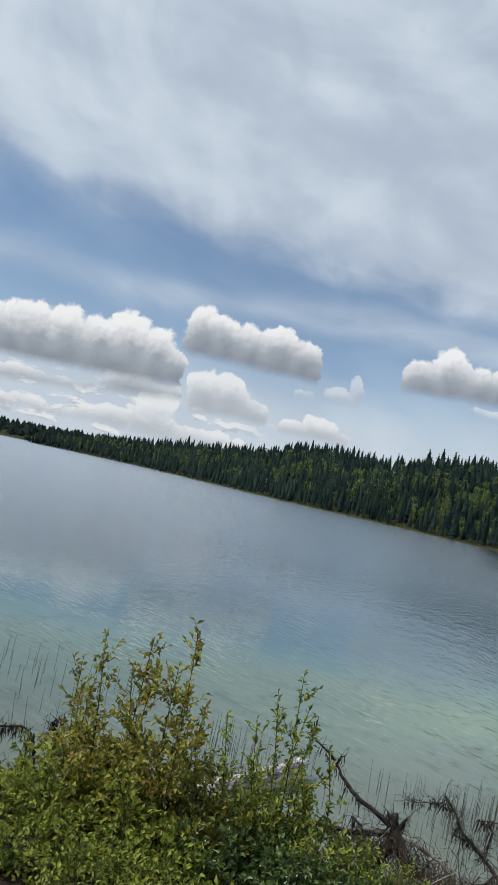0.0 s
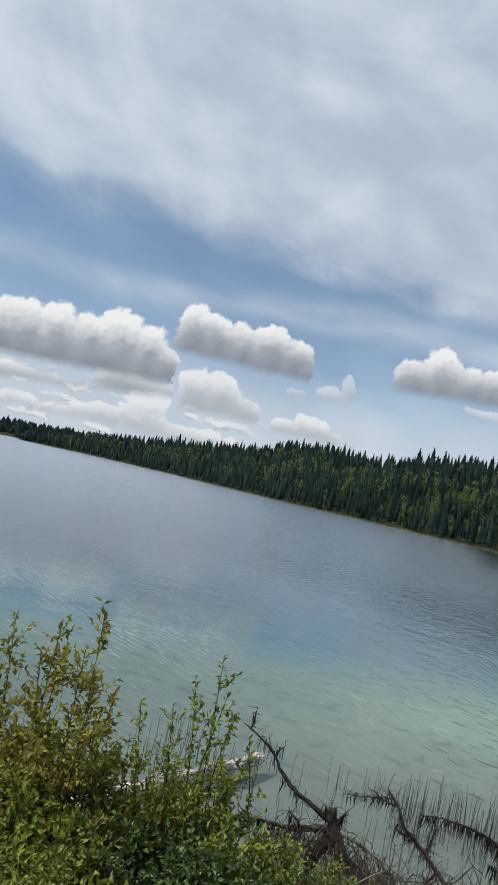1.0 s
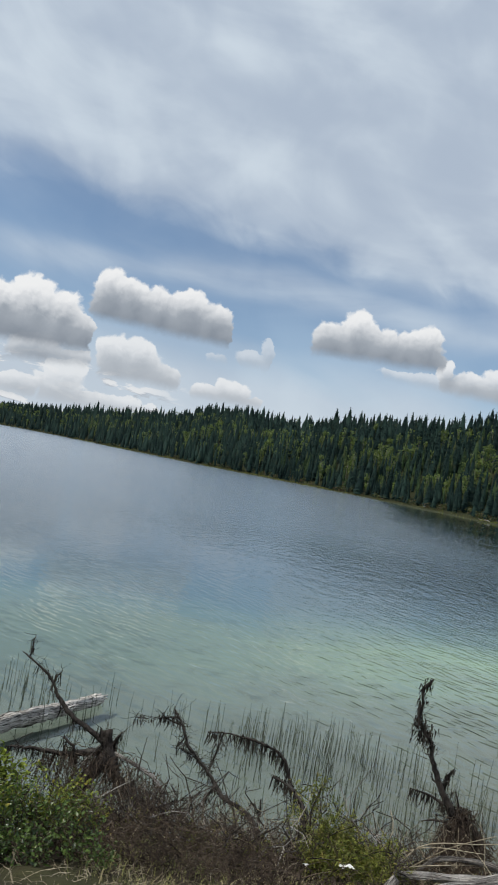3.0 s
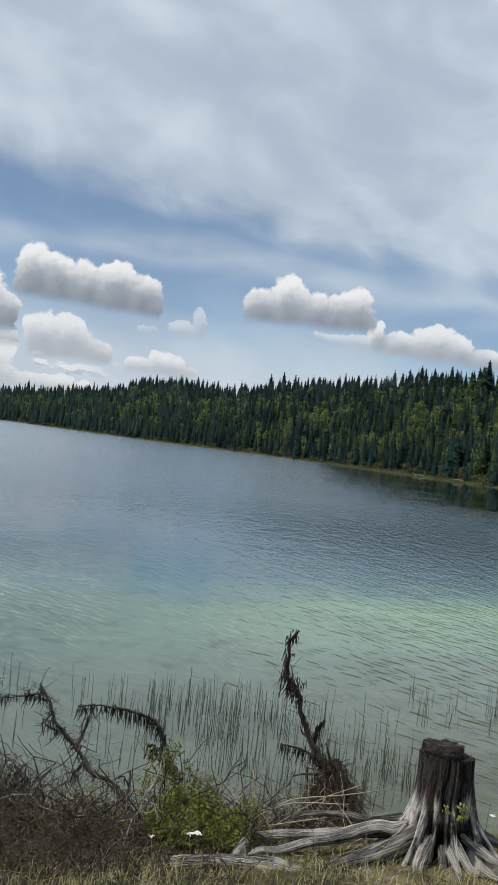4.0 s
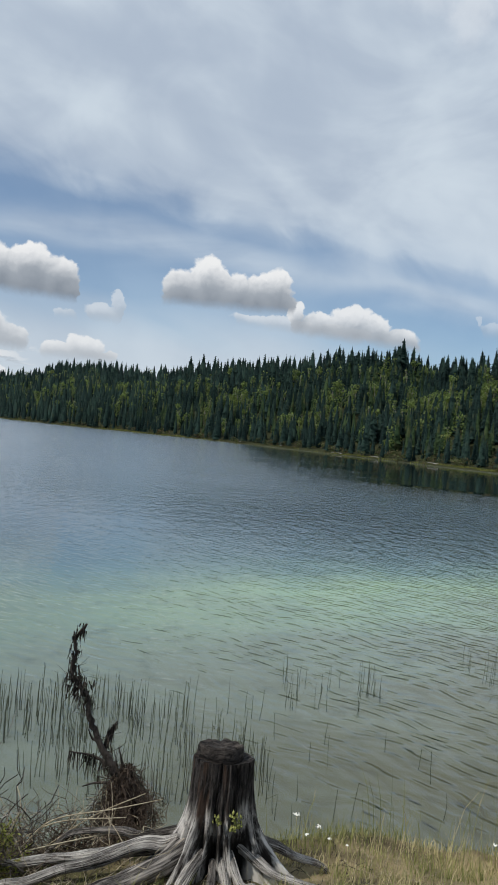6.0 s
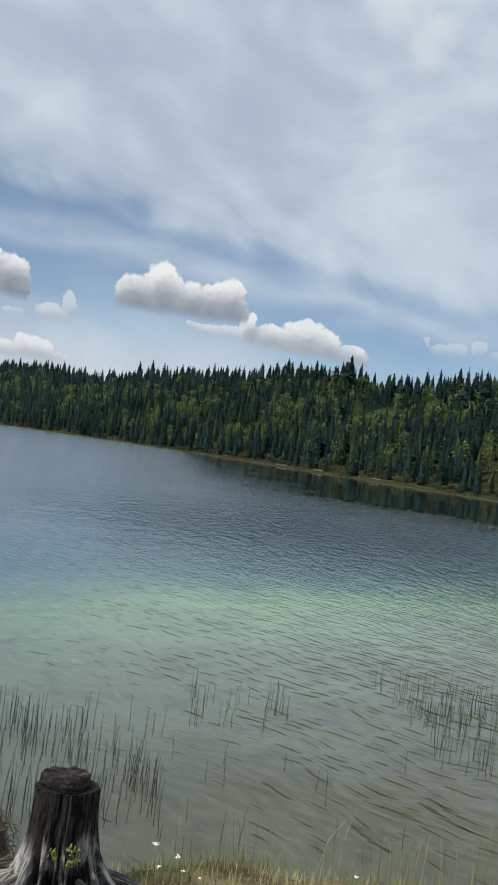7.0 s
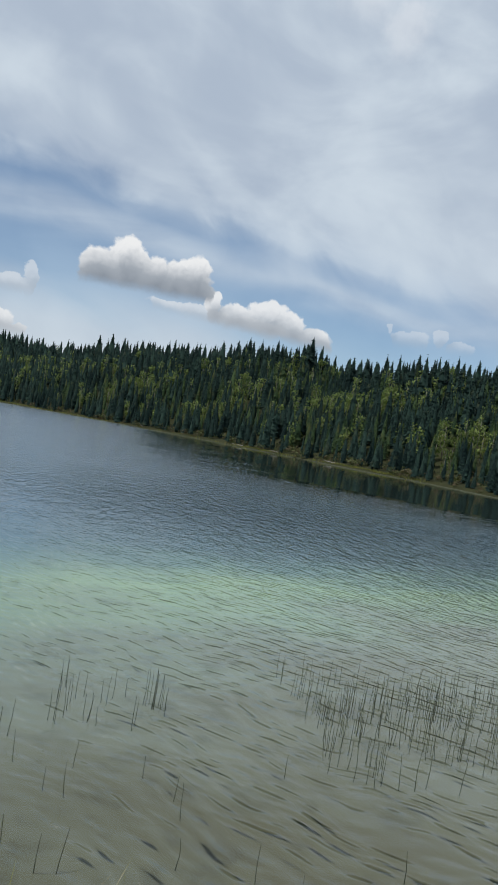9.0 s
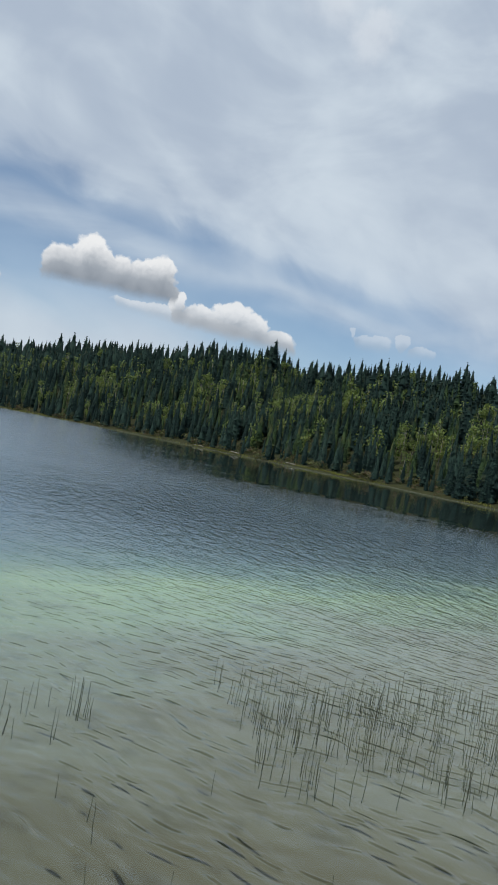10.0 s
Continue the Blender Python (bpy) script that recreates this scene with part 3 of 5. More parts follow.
def strands(shape, paths, r0, r1):
    """Many thin three-sided twigs at once: paths of n x k points, with the radius at the root and the tip."""
    p = np.asarray(paths, dtype=float)
    n, k = p.shape[:2]
    t = np.gradient(p, axis=1)
    t /= np.linalg.norm(t, axis=2, keepdims=True) + 1e-9
    a = np.cross(t, np.array([0.31, 0.17, 0.93]))
    a /= np.linalg.norm(a, axis=2, keepdims=True) + 1e-9
    b = np.cross(t, a)
    r = (np.linspace(0, 1, k)[None, :, None] * (r1 - r0) + r0) * np.ones((n, 1, 1))
    rings = [p + (a * math.cos(q) + b * math.sin(q)) * r for q in (0.0, 2.094, 4.189)]
    verts = np.stack(rings, axis=2).reshape(-1, 3)
    base = (np.arange(n)[:, None] * k + np.arange(k - 1)[None, :]).reshape(-1, 1) * 3
    faces = np.concatenate([base + np.array([c, (c + 1) % 3, (c + 1) % 3 + 3, c + 3]) for c in range(3)], axis=0)
    shape.extend(verts, faces)


def bent(start, end, wobble, rng, k=5):
    """Wavering paths of k points from start to end (n x 3 each)."""
    t = np.linspace(0, 1, k)[None, :, None]
    p = start[:, None, :] * (1 - t) + end[:, None, :] * t
    sway = rng.normal(0, 1, (len(start), 1, 3)) * np.sin(np.pi * t) + rng.normal(0, 0.35, p.shape) * np.sin(np.pi * t) ** 0.5
    return p + sway * np.asarray(wobble).reshape(-1, 1, 1)


def limb(name, points, r0, r1, mat, parent, label="", **kw):
    s = Shape()
    tube(s, points, r0, r1, **kw)
    return mesh_object(name, s.verts(), s.f, mat, parent, label, smooth=True, uv=s.uvs())


def empty(name, at, label, category, group="", kind=""):
    ob = new(name)
    ob.empty_display_size = 0.2
    ob.location = at
    tagged(ob, label, category, group, kind)
    return ob


def leaf_cards(places, ways, length, width, rng, fold=0.25, droop=0.3):
    """Folded, pointed leaves: six vertices and four triangles each, from their places and growing directions."""
    n = len(places)
    d = ways / (np.linalg.norm(ways, axis=1, keepdims=True) + 1e-9)
    rnd = rng.normal(0, 1, (n, 3))
    rnd[:, 2] = np.abs(rnd[:, 2]) * 1.4 + 0.3
    nrm = rnd - d * (rnd * d).sum(1, keepdims=True)
    nrm /= np.linalg.norm(nrm, axis=1, keepdims=True) + 1e-9
    side = np.cross(d, nrm)
    ln = (length * rng.uniform(0.6, 1.25, n))[:, None]
    wd = (width * rng.uniform(0.7, 1.2, n))[:, None]
    base = places
    mid = base + d * ln * 0.5 - nrm * ln * droop * 0.15
    tip = base + d * ln - nrm * ln * droop * 0.5
    left = base + d * ln * 0.42 + side * wd * 0.5 + nrm * wd * fold
    right = base + d * ln * 0.42 - side * wd * 0.5 + nrm * wd * fold
    v = np.stack([base, left, tip, right, mid], axis=1).reshape(-1, 3)
    o = np.arange(n)[:, None] * 5
    f = np.concatenate([o + np.array([0, 4, 1]), o + np.array([1, 4, 2]), o + np.array([4, 3, 2]), o + np.array([0, 3, 4])], axis=1).reshape(-1, 3)
    return v, f


# ---- ground, lake bed and hills ----
SHORE = np.array([(700, -500), (330, -180), (180, 0), (112, 66), (77, 113), (62, 150), (40, 193), (12, 248), (-28, 296), (-80, 352), (-150, 450), (-240, 575),
                  (-350, 700), (-450, 775), (-500, 775), (-520, 860), (-700, 1080), (-1050, 1250), (-1900, 1350), (-4500, 1000)], dtype=float)
SHORE = smooth_line(np.c_[SHORE, np.zeros(len(SHORE))], 12.0)[:, :2]
RIDGE_AZ = [-90, -38, -33, -29, -25, -21.8, -18.6, -16.5, -14.7, -13, -9.5, -8.3, -7.6, -5, -2, 1.6, 6, 9.5, 13, 16, 19.5, 23, 26.3, 28.3, 31, 60]
RIDGE_H = [24, 23, 22, 21, 19, 24, 26, 26, 26, 32, 30.5, 28.5, 24, 24.5, 26, 28, 30, 32.5, 33, 29, 29, 29, 27, 26, 22, 18]


def step01(x, a, b):
    t = np.clip((x - a) / (b - a), 0, 1)
    return t * t * (3 - 2 * t)


def shore_distance(x, y):
    """Metres behind the far shoreline (negative over the lake)."""
    p = np.stack([x.ravel(), y.ravel()], axis=1)
    best, sign = np.full(len(p), 1e9), np.zeros(len(p))
    for a, b in zip(SHORE[:-1], SHORE[1:]):
        ab = b - a
        t = np.clip(((p - a) @ ab) / (ab @ ab), 0, 1)
        d = p - (a + t[:, None] * ab)
        dist = np.hypot(d[:, 0], d[:, 1])
        near = dist < best - 1e-9
        side = ab[1] * d[:, 0] - ab[0] * d[:, 1]
        best = np.where(near, dist, best)
        sign = np.where(near, np.where(side > 0, 1.0, -1.0), sign)
    return (best * sign).reshape(x.shape)


def wavy(x, y, scale, seed):
    """Smooth uneven values about 0, within 1."""
    return (np.sin(x / scale + seed) * np.cos(y / scale * 1.3 + seed * 2.1) + 0.6 * np.sin((x * 0.8 + y) / scale * 2.3 + seed * 3.7)
            + 0.4 * np.cos((x - 1.1 * y) / scale * 4.7 + seed * 1.3)) / 2.0


def bank_edge(x):
    return 5.95 + 0.75 * step01(x, -1.6, 0.4) + 0.75 * step01(x, 1.0, 3.0) + 0.12 * np.sin(x * 1.7) + 0.06 * np.sin(x * 4.3 + 1)


def near_height(x, y):
    s = y - bank_edge(x)
    z = np.interp(s, [-300, -30, -8, -4.5, -2.5, -1.4, -0.7, 0.0, 0.45, 1.2, 1.8], [14, 5.0, 3.0, 2.6, 2.05, 1.68, 1.45, 1.25, 0.75, 0.05, -0.08])
    z = z + 0.05 * wavy(x, y, 0.5, 1.0) * step01(-s, -0.8, 0.5) + 0.02 * wavy(x, y, 0.14, 4.0) * step01(-s, -0.8, 0.5)
    q = s - 0.40 * np.clip(x - 3, -14, 40) * step01(s, 3, 12)
    bed = np.interp(q, [1.8, 6, 9.5, 13, 17.5, 23, 40, 80], [-0.08, -0.15, -0.20, -0.26, -0.345, -0.50, -1.0, -2.0])
    bed = bed + 0.015 * wavy(x, y, 3.0, 2.0) * step01(q, 2, 6)
    return np.where(s < 1.8, z, bed)


def far_height(x, y):
    s = shore_distance(x, y) + 1.5 * wavy(x, y, 9.0, 5.0)
    az = np.degrees(np.arctan2(x - 2.0, y - 1.0))
    ridge = np.interp(az, RIDGE_AZ, RIDGE_H)
    z = np.interp(s, [-60, -12, -1.5, 0, 1.2, 6], [-2.5, -1.6, -0.9, 0.0, 0.40, 0.8]) + ridge * (0.35 * step01(s, 5, 45) + 0.65 * step01(s, 25, 115))
    return z + 1.2 * wavy(x, y, 26.0, 3.0) * step01(s, 8, 40)


def height(x, y):
    if np.max(y) < 45 and np.max(x) < 45:
        return near_height(x, y)
    return np.maximum(near_height(x, y), far_height(x, y))


def height_at(x, y):
    return float(height(np.array([float(x)]), np.array([float(y)]))[0])


def build_ground():
    ang = np.radians(np.concatenate([np.arange(-180, -46, 3.0), np.arange(-46, 46, 0.4), np.arange(46, 180, 3.0)]))
    rad = np.concatenate([[0.25], np.geomspace(0.5, 4700, 300)])
    a, r = np.meshgrid(ang, rad, indexing="ij")
    x, y = 2.5 + r * np.sin(a), 2.0 + r * np.cos(a)
    z = height(x, y)
    na, nr = a.shape
    verts = np.stack([x, y, z], axis=2).reshape(-1, 3)
    i, j = np.meshgrid(np.arange(na), np.arange(nr - 1), indexing="ij")
    k = (i + 1) % na
    faces = np.stack([k * nr + j, k * nr + j + 1, i * nr + j + 1, i * nr + j], axis=2).reshape(-1, 4)
    centre = len(verts)
    verts = np.vstack([verts, [2.5, 2.0, height_at(2.5, 2.0)]])
    caps = [(centre, ((q + 1) % na) * nr, q * nr) for q in range(na)]
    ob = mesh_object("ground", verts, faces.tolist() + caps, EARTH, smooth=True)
    return tagged(ob, "sloping earth bank, silty lake bed and low wooded hills beyond", "ground", kind="structure")


build_ground()
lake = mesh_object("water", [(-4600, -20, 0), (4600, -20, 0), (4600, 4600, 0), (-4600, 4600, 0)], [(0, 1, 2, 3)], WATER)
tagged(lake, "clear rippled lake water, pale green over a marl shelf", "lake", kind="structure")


# ---- far woods ----
def spruce(rng, tall, wide, tufts, simple=False):
    """Crown and trunk of a spruce: drooping sprays of needles set all round, thinning to the top, about a dark core."""
    crown, trunk = Shape(), Shape()
    base = tall * rng.uniform(0.02, 0.07)
    t = np.clip(1 - rng.uniform(0.0, 1, tufts) ** 0.62, 0.0, 0.985)
    a = rng.uniform(0, 2 * np.pi, tufts)
    ragged = 0.86 + 0.22 * np.sin(a * 2 + t * 17 + rng.uniform(0, 6)) * np.cos(t * 31 + a * 3) + rng.normal(0, 0.10, tufts)
    reach = wide * (1 - t) ** 0.84 * np.clip(0.6 + t * 5, 0.6, 1.0) * ragged + 0.07
    h = base + (tall - base) * t
    ln = reach * rng.uniform(0.6, 0.9, tufts) + 0.05
    half = (0.12 + 0.27 * ln) * rng.uniform(0.7, 1.3, tufts) * (1.5 if simple else 1.0)
    c, s = np.cos(a), np.sin(a)
    inner, drop = np.maximum(reach - ln, 0.0), ln * rng.uniform(0.35, 0.8, tufts)

    def at(q, side, z):
        return np.stack([c * q - s * side, s * q + c * side, z], axis=1)

    root, tip = at(inner, 0 * a, h + 0.35 * ln), at(reach, 0 * a, h - drop)
    left, right = at(inner + ln * 0.62, half, h - drop * 0.95), at(inner + ln * 0.62, -half, h - drop * 0.95)
    if simple:
        v = np.stack([root, left, tip, right], axis=1).reshape(-1, 3)
        o = np.arange(tufts)[:, None] * 4
        f = np.concatenate([o + np.array([0, 1, 2]), o + np.array([0, 2, 3])], axis=0)
    else:
        ridge = at(inner + ln * 0.6, 0 * a, h - drop * 0.30)
        v = np.stack([root, left, tip, right, ridge], axis=1).reshape(-1, 3)
        o = np.arange(tufts)[:, None] * 5
        f = np.concatenate([o + np.array([0, 1, 4]), o + np.array([1, 2, 4]), o + np.array([4, 2, 3]), o + np.array([0, 4, 3])], axis=0)
    crown.extend(v, f)
    core = 6
    ring = [(math.cos(2 * math.pi * k / core) * wide * 0.68, math.sin(2 * math.pi * k / core) * wide * 0.68, base + tall * 0.05) for k in range(core)] + [(0, 0, tall * 0.96)]
    crown.extend(ring, [(k, (k + 1) % core, core) for k in range(core)])
    tube(trunk, [(0, 0, -0.5), (0, 0, tall * 0.4), (0.05, 0, tall * 0.9)], 0.16 * wide / 2 + 0.05, 0.03, sides=5, step=tall)
    return crown, trunk


def aspen(rng, tall, wide, leaves):
    """Crown of leaf clumps in uneven lobes on a slim pale trunk with limbs."""
    crown, trunk = Shape(), Shape()
    tube(trunk, [(0, 0, -0.4), (rng.uniform(-.2, .2), rng.uniform(-.2, .2), tall * 0.5), (rng.uniform(-.4, .4), 0, tall * 0.93)], 0.13, 0.03, sides=5, step=tall)
    lobes = []
    for k in range(13):
        t = rng.uniform(0.24, 0.95)
        a = rng.uniform(0, 6.28)
        q = wide * rng.uniform(0.2, 0.75) * (1.15 - abs(t - 0.62) * 1.6)
        c = np.array([math.cos(a) * q, math.sin(a) * q, tall * t])
        lobes.append((c, wide * rng.uniform(0.28, 0.5)))
        if k % 3 == 0:
            tube(trunk, [(0, 0, tall * max(0.25, t - 0.2)), tuple(c)], 0.05, 0.015, sides=3, step=tall)
    per = leaves // len(lobes)
    for c, r in lobes:
        d = rng.normal(0, 1, (per, 3))
        d /= np.linalg.norm(d, axis=1, keepdims=True)
        at = c + d * (r * rng.uniform(0.35, 1.05, per) ** 0.6)[:, None] * np.array([1, 1, 0.9])
        v, f = leaf_cards(at, d + rng.normal(0, 0.6, (per, 3)), 0.80 * wide / 2.2, 0.66 * wide / 2.2, rng, 0.15, 0.4)
        crown.extend(v, f.tolist())
    return crown, trunk


def joined(name, kinds, placements, mat, label, category):
    """One mesh of many copies: placements of (kind, x, y, z, turn, size, breadth)."""
    vs, fs, off = [], [], 0
    for kind, x, y, z, turn, size, broad in placements:
        v, f = kinds[kind]
        c, s = math.cos(turn) * size * broad, math.sin(turn) * size * broad
        w = np.empty_like(v)
        w[:, 0] = v[:, 0] * c - v[:, 1] * s + x
        w[:, 1] = v[:, 0] * s + v[:, 1] * c + y
        w[:, 2] = v[:, 2] * size + z
        vs.append(w)
        fs.append(f + off)
        off += len(v)
    v, f = np.concatenate(vs), np.concatenate(fs)
    me = bpy.data.meshes.new(name)
    me.vertices.add(len(v))
    me.vertices.foreach_set("co", v.ravel())
    me.loops.add(len(f) * 3)
    me.loops.foreach_set("vertex_index", f.ravel().astype(np.int32))
    me.polygons.add(len(f))
    me.polygons.foreach_set("loop_start", np.arange(0, len(f) * 3, 3, dtype=np.int32))
    me.materials.append(mat)
    me.update(calc_edges=True)
    me.validate()
    return tagged(new(name, me), label, category, kind="stuff")


def triangles(shape):
    out = []
    for f in shape.f:
        for k in range(1, len(f) - 1):
            out.append((f[0], f[k], f[k + 1]))
    return shape.verts(), np.array(out)


def build_woods():
    rng = np.random.default_rng(11)
    near_kinds = [triangles(spruce(rng, 16.0, rng.uniform(2.0, 2.8), 150)[0]) for _ in range(8)]
    mid_kinds = [triangles(spruce(rng, 16.0, rng.uniform(2.1, 2.9), 120, True)[0]) for _ in range(8)]
    far_kinds = [triangles(spruce(rng, 16.0, rng.uniform(2.2, 3.0), 60, True)[0]) for _ in range(4)]
    leafy = [aspen(rng, 10.5, rng.uniform(2.0, 2.7), 150) for _ in range(5)]
    leafy_kinds = [triangles(c) for c, _ in leafy]
    leafy_trunks = [triangles(t) for _, t in leafy]
    seg = np.diff(SHORE, axis=0)
    run = np.concatenate([[0], np.cumsum(np.hypot(seg[:, 0], seg[:, 1]))])
    spots = []
    # walk along the shore and inland in jittered rows
    u = run[np.argmin(np.abs(SHORE[:, 0] - 165))]
    end = run[np.argmin(np.hypot(SHORE[:, 0] + 560, SHORE[:, 1] - 900))]
    u_first = u
    while u < end:
        x0, y0 = np.interp(u, run, SHORE[:, 0]), np.interp(u, run, SHORE[:, 1])
        x1, y1 = np.interp(u + 1, run, SHORE[:, 0]), np.interp(u + 1, run, SHORE[:, 1])
        nx, ny = (y1 - y0), -(x1 - x0)
        size = math.hypot(nx, ny)
        nx, ny = nx / size, ny / size
        dist = math.hypot(x0, y0)
        gap = np.interp(dist, [120, 250, 420, 700], [2.6, 3.1, 4.4, 5.8])
        s = rng.uniform(2.0, 4.5)
        while s < 124:
            jx, jy = rng.uniform(-0.5, 0.5, 2) * gap
            spots.append((x0 + nx * s + jx, y0 + ny * s + jy, s, dist))
            s += gap * rng.uniform(0.9, 1.5) * (1.0 + s / 170)
        u += gap
    p = np.array(spots)
    z = height(p[:, 0], p[:, 1])
    sd = shore_distance(p[:, 0], p[:, 1])
    leaf_zone = wavy(p[:, 0], p[:, 1], 15.0, 2.4) + 0.45 * wavy(p[:, 0], p[:, 1], 4.0, 7.0)
    tall_zone = wavy(p[:, 0], p[:, 1], 11.0, 9.1)
    single, dark_near, dark_mid, dark_far, young, light, light_trunks = [], [], [], [], [], [], []
    for (x, y, s, _), h, d, zone, rank in zip(p, z, sd, leaf_zone, tall_zone):
        if d < 1.8 or h < 0.3:
            continue
        bare = math.exp(-((x - 52) / 26) ** 2) * (0.60 if d < 8 else 0.32 if d < 15 else 0.1 if d < 22 else 0.0)
        if rng.random() < bare:
            continue
        dist = math.hypot(x, y)
        turn = rng.uniform(0, 6.28)
        band = math.exp(-((d - 50) / 30) ** 2)
        grown = np.interp(dist, [130, 450], [0.70, 0.88]) * (0.92 + 0.30 * min(1.0, max(0.0, d - 30) / 60))
        if d > 9 and rng.random() < np.clip(band * (0.10 + 1.7 * zone), 0.02, 0.90):
            size = rng.uniform(0.72, 1.10) * grown * 1.18
            k = int(rng.integers(len(leafy_kinds)))
            light.append((k, x, y, h, turn, size, rng.uniform(0.8, 1.1)))
            light_trunks.append((k, x, y, h, turn, size, 1.0))
            continue
        size = grown * rng.uniform(0.62, 1.12) * (1 + 0.16 * rank) * (1.0 if d > 14 else rng.uniform(0.55, 1.05))
        if rng.random() < 0.05:
            size *= 1.22
        broad = rng.uniform(0.85, 1.25) * (1 + 0.40 * min(1.0, max(0.0, d - 30) / 45))
        if 10 < d < 88 and dist < 330 and rng.random() < np.clip(0.40 + 0.35 * zone, 0.10, 0.7):
            young.append((int(rng.integers(len(mid_kinds))), x, y, h - 0.2, turn, size * 0.86, broad * 0.95))
        elif d < 11 and dist < 330 and len(single) < 150:
            single.append((x, y, h, turn, size * 1.12, broad))
        elif dist < 195 and d < 70:
            dark_near.append((int(rng.integers(len(near_kinds))), x, y, h - 0.2, turn, size, broad))
        elif dist < 360:
            dark_mid.append((int(rng.integers(len(mid_kinds))), x, y, h - 0.2, turn, size, broad))
        else:
            dark_far.append((int(rng.integers(len(far_kinds))), x, y, h - 0.2, turn, size, broad))
    # the hill beyond the headland
    q = np.c_[rng.uniform(-1900, -560, 1500), rng.uniform(930, 1500, 1500)]
    q = q[shore_distance(q[:, 0], q[:, 1]) > 4]
    for (x, y), h in zip(q, height(q[:, 0], q[:, 1])):
        dark_far.append((int(rng.integers(len(far_kinds))), x, y, h - 0.2, rng.uniform(0, 6), rng.uniform(0.8, 1.2), 3.2))
    joined("far_woods", near_kinds, dark_near, NEEDLES, "dense dark green spruce forest above the far shore", "forest")
    joined("hillside_woods", mid_kinds, dark_mid, NEEDLES, "dark green spruce forest covering the hillside to its ridge", "forest")
    joined("young_woods", mid_kinds, young, YOUNG, "lighter green young conifers mixed through the hillside forest", "forest")
    joined("distant_woods", far_kinds, dark_far, NEEDLES, "distant dark spruce forest along the headland and ridge", "forest")
    joined("aspen_woods", leafy_kinds, light, ASPEN, "light green leafy aspens scattered among the dark spruces", "trees")
    joined("aspen_trunks", leafy_trunks, light_trunks, WHITE_BARK, "slim pale aspen trunks on the hillside", "trees")
    small = [aspen(rng, 1.6, rng.uniform(0.7, 1.0), 65)[0] for _ in range(4)]
    low = []
    strip = u_first + rng.uniform(0, 1, 1900) ** 1.5 * (end - u_first) * 0.8
    sx, sy = np.interp(strip, run, SHORE[:, 0]), np.interp(strip, run, SHORE[:, 1])
    sa = np.arctan2(np.interp(strip + 1, run, SHORE[:, 1]) - sy, np.interp(strip + 1, run, SHORE[:, 0]) - sx)
    k = rng.uniform(0.7, 14.0, 1900)
    sx, sy = sx + np.sin(sa) * k, sy - np.cos(sa) * k
    for x, y, h, c in zip(sx, sy, height(sx, sy), wavy(sx, sy, 9.0, 3.0)):
        if h > 0.15 and rng.random() < 0.7 + 0.4 * c:
            low.append((int(rng.integers(4)), x, y, h - 0.35, rng.uniform(0, 6), rng.uniform(0.4, 1.4), rng.uniform(0.8, 1.5)))
    # pale grass along the water's edge
    strip = u_first + rng.uniform(0, 1, 16000) * (end - u_first) * 0.6
    sx, sy = np.interp(strip, run, SHORE[:, 0]), np.interp(strip, run, SHORE[:, 1])
    sa = np.arctan2(np.interp(strip + 1, run, SHORE[:, 1]) - sy, np.interp(strip + 1, run, SHORE[:, 0]) - sx)
    k = rng.uniform(0.2, 1.5, 16000)
    sx, sy = sx + np.sin(sa) * k, sy - np.cos(sa) * k
    sh = height(sx, sy)
    keep = (sh > 0.02) & (rng.uniform(0, 1, 16000) < 0.26 + 0.8 * wavy(sx, sy, 12.0, 5.0))
    tuft = [(np.array([(-0.10, 0, -0.1), (0.10, 0, -0.1), (0.05, 0.03, 1.0), (0.0, -0.10, -0.1), (0.0, 0.10, -0.1), (-0.06, 0.0, 0.8)]), np.array([(0, 1, 2), (3, 4, 5)]))]
    joined("shore_grass", tuft, [(0, x, y, h, t, g, 1.6) for x, y, h, t, g in zip(sx[keep], sy[keep], sh[keep], rng.uniform(0, 6, keep.sum()), rng.uniform(0.2, 0.45, keep.sum()))], FRESH, "yellow-green grass fringe along the far waterline", "grass")
    joined("shore_shrubs", [triangles(c) for c in small], low, SCRUB, "low mixed green and brown shrubs along the far shore", "shrubs")
    for q in (318, 352, 377, 384, 431, 470):
        q = u_first + q * 0.62
        x0, y0 = np.interp(q, run, SHORE[:, 0]), np.interp(q, run, SHORE[:, 1])
        a = math.atan2(np.interp(q + 1, run, SHORE[:, 1]) - y0, np.interp(q + 1, run, SHORE[:, 0]) - x0) + rng.normal(0, 0.25)
        k = rng.uniform(0.6, 2.2)
        x, y = x0 + math.sin(a) * k, y0 - math.cos(a) * k
        ln = rng.uniform(0.7, 2.2)
        thing = empty("fallen_log", (x, y, height_at(x, y) + 0.12), "pale fallen log lying along the far shore", "log", "fallen logs on the far shore")
        limb("log", [(-math.cos(a) * ln, -math.sin(a) * ln, 0.0), (0, 0, 0.08), (math.cos(a) * ln, math.sin(a) * ln, 0.1)], 0.13, 0.05, PALE, thing, sides=8, step=0.5, rough=0.2)
    # shore trees, each a thing of its own
    masters = []
    for k in range(5):
        crown, trunk = spruce(rng, 14.0, rng.uniform(2.0, 2.8), 380)
        tree = empty("spruce_tree", (0, 0, -400), "dark green spruce tree standing on the grassy far shore", "tree", "spruces along the far shore")
        mesh_object("crown", crown.verts(), crown.f, NEEDLES, tree)
        mesh_object("trunk", trunk.verts(), trunk.f, BARK, tree)
        masters.append(tree)
    used = set()
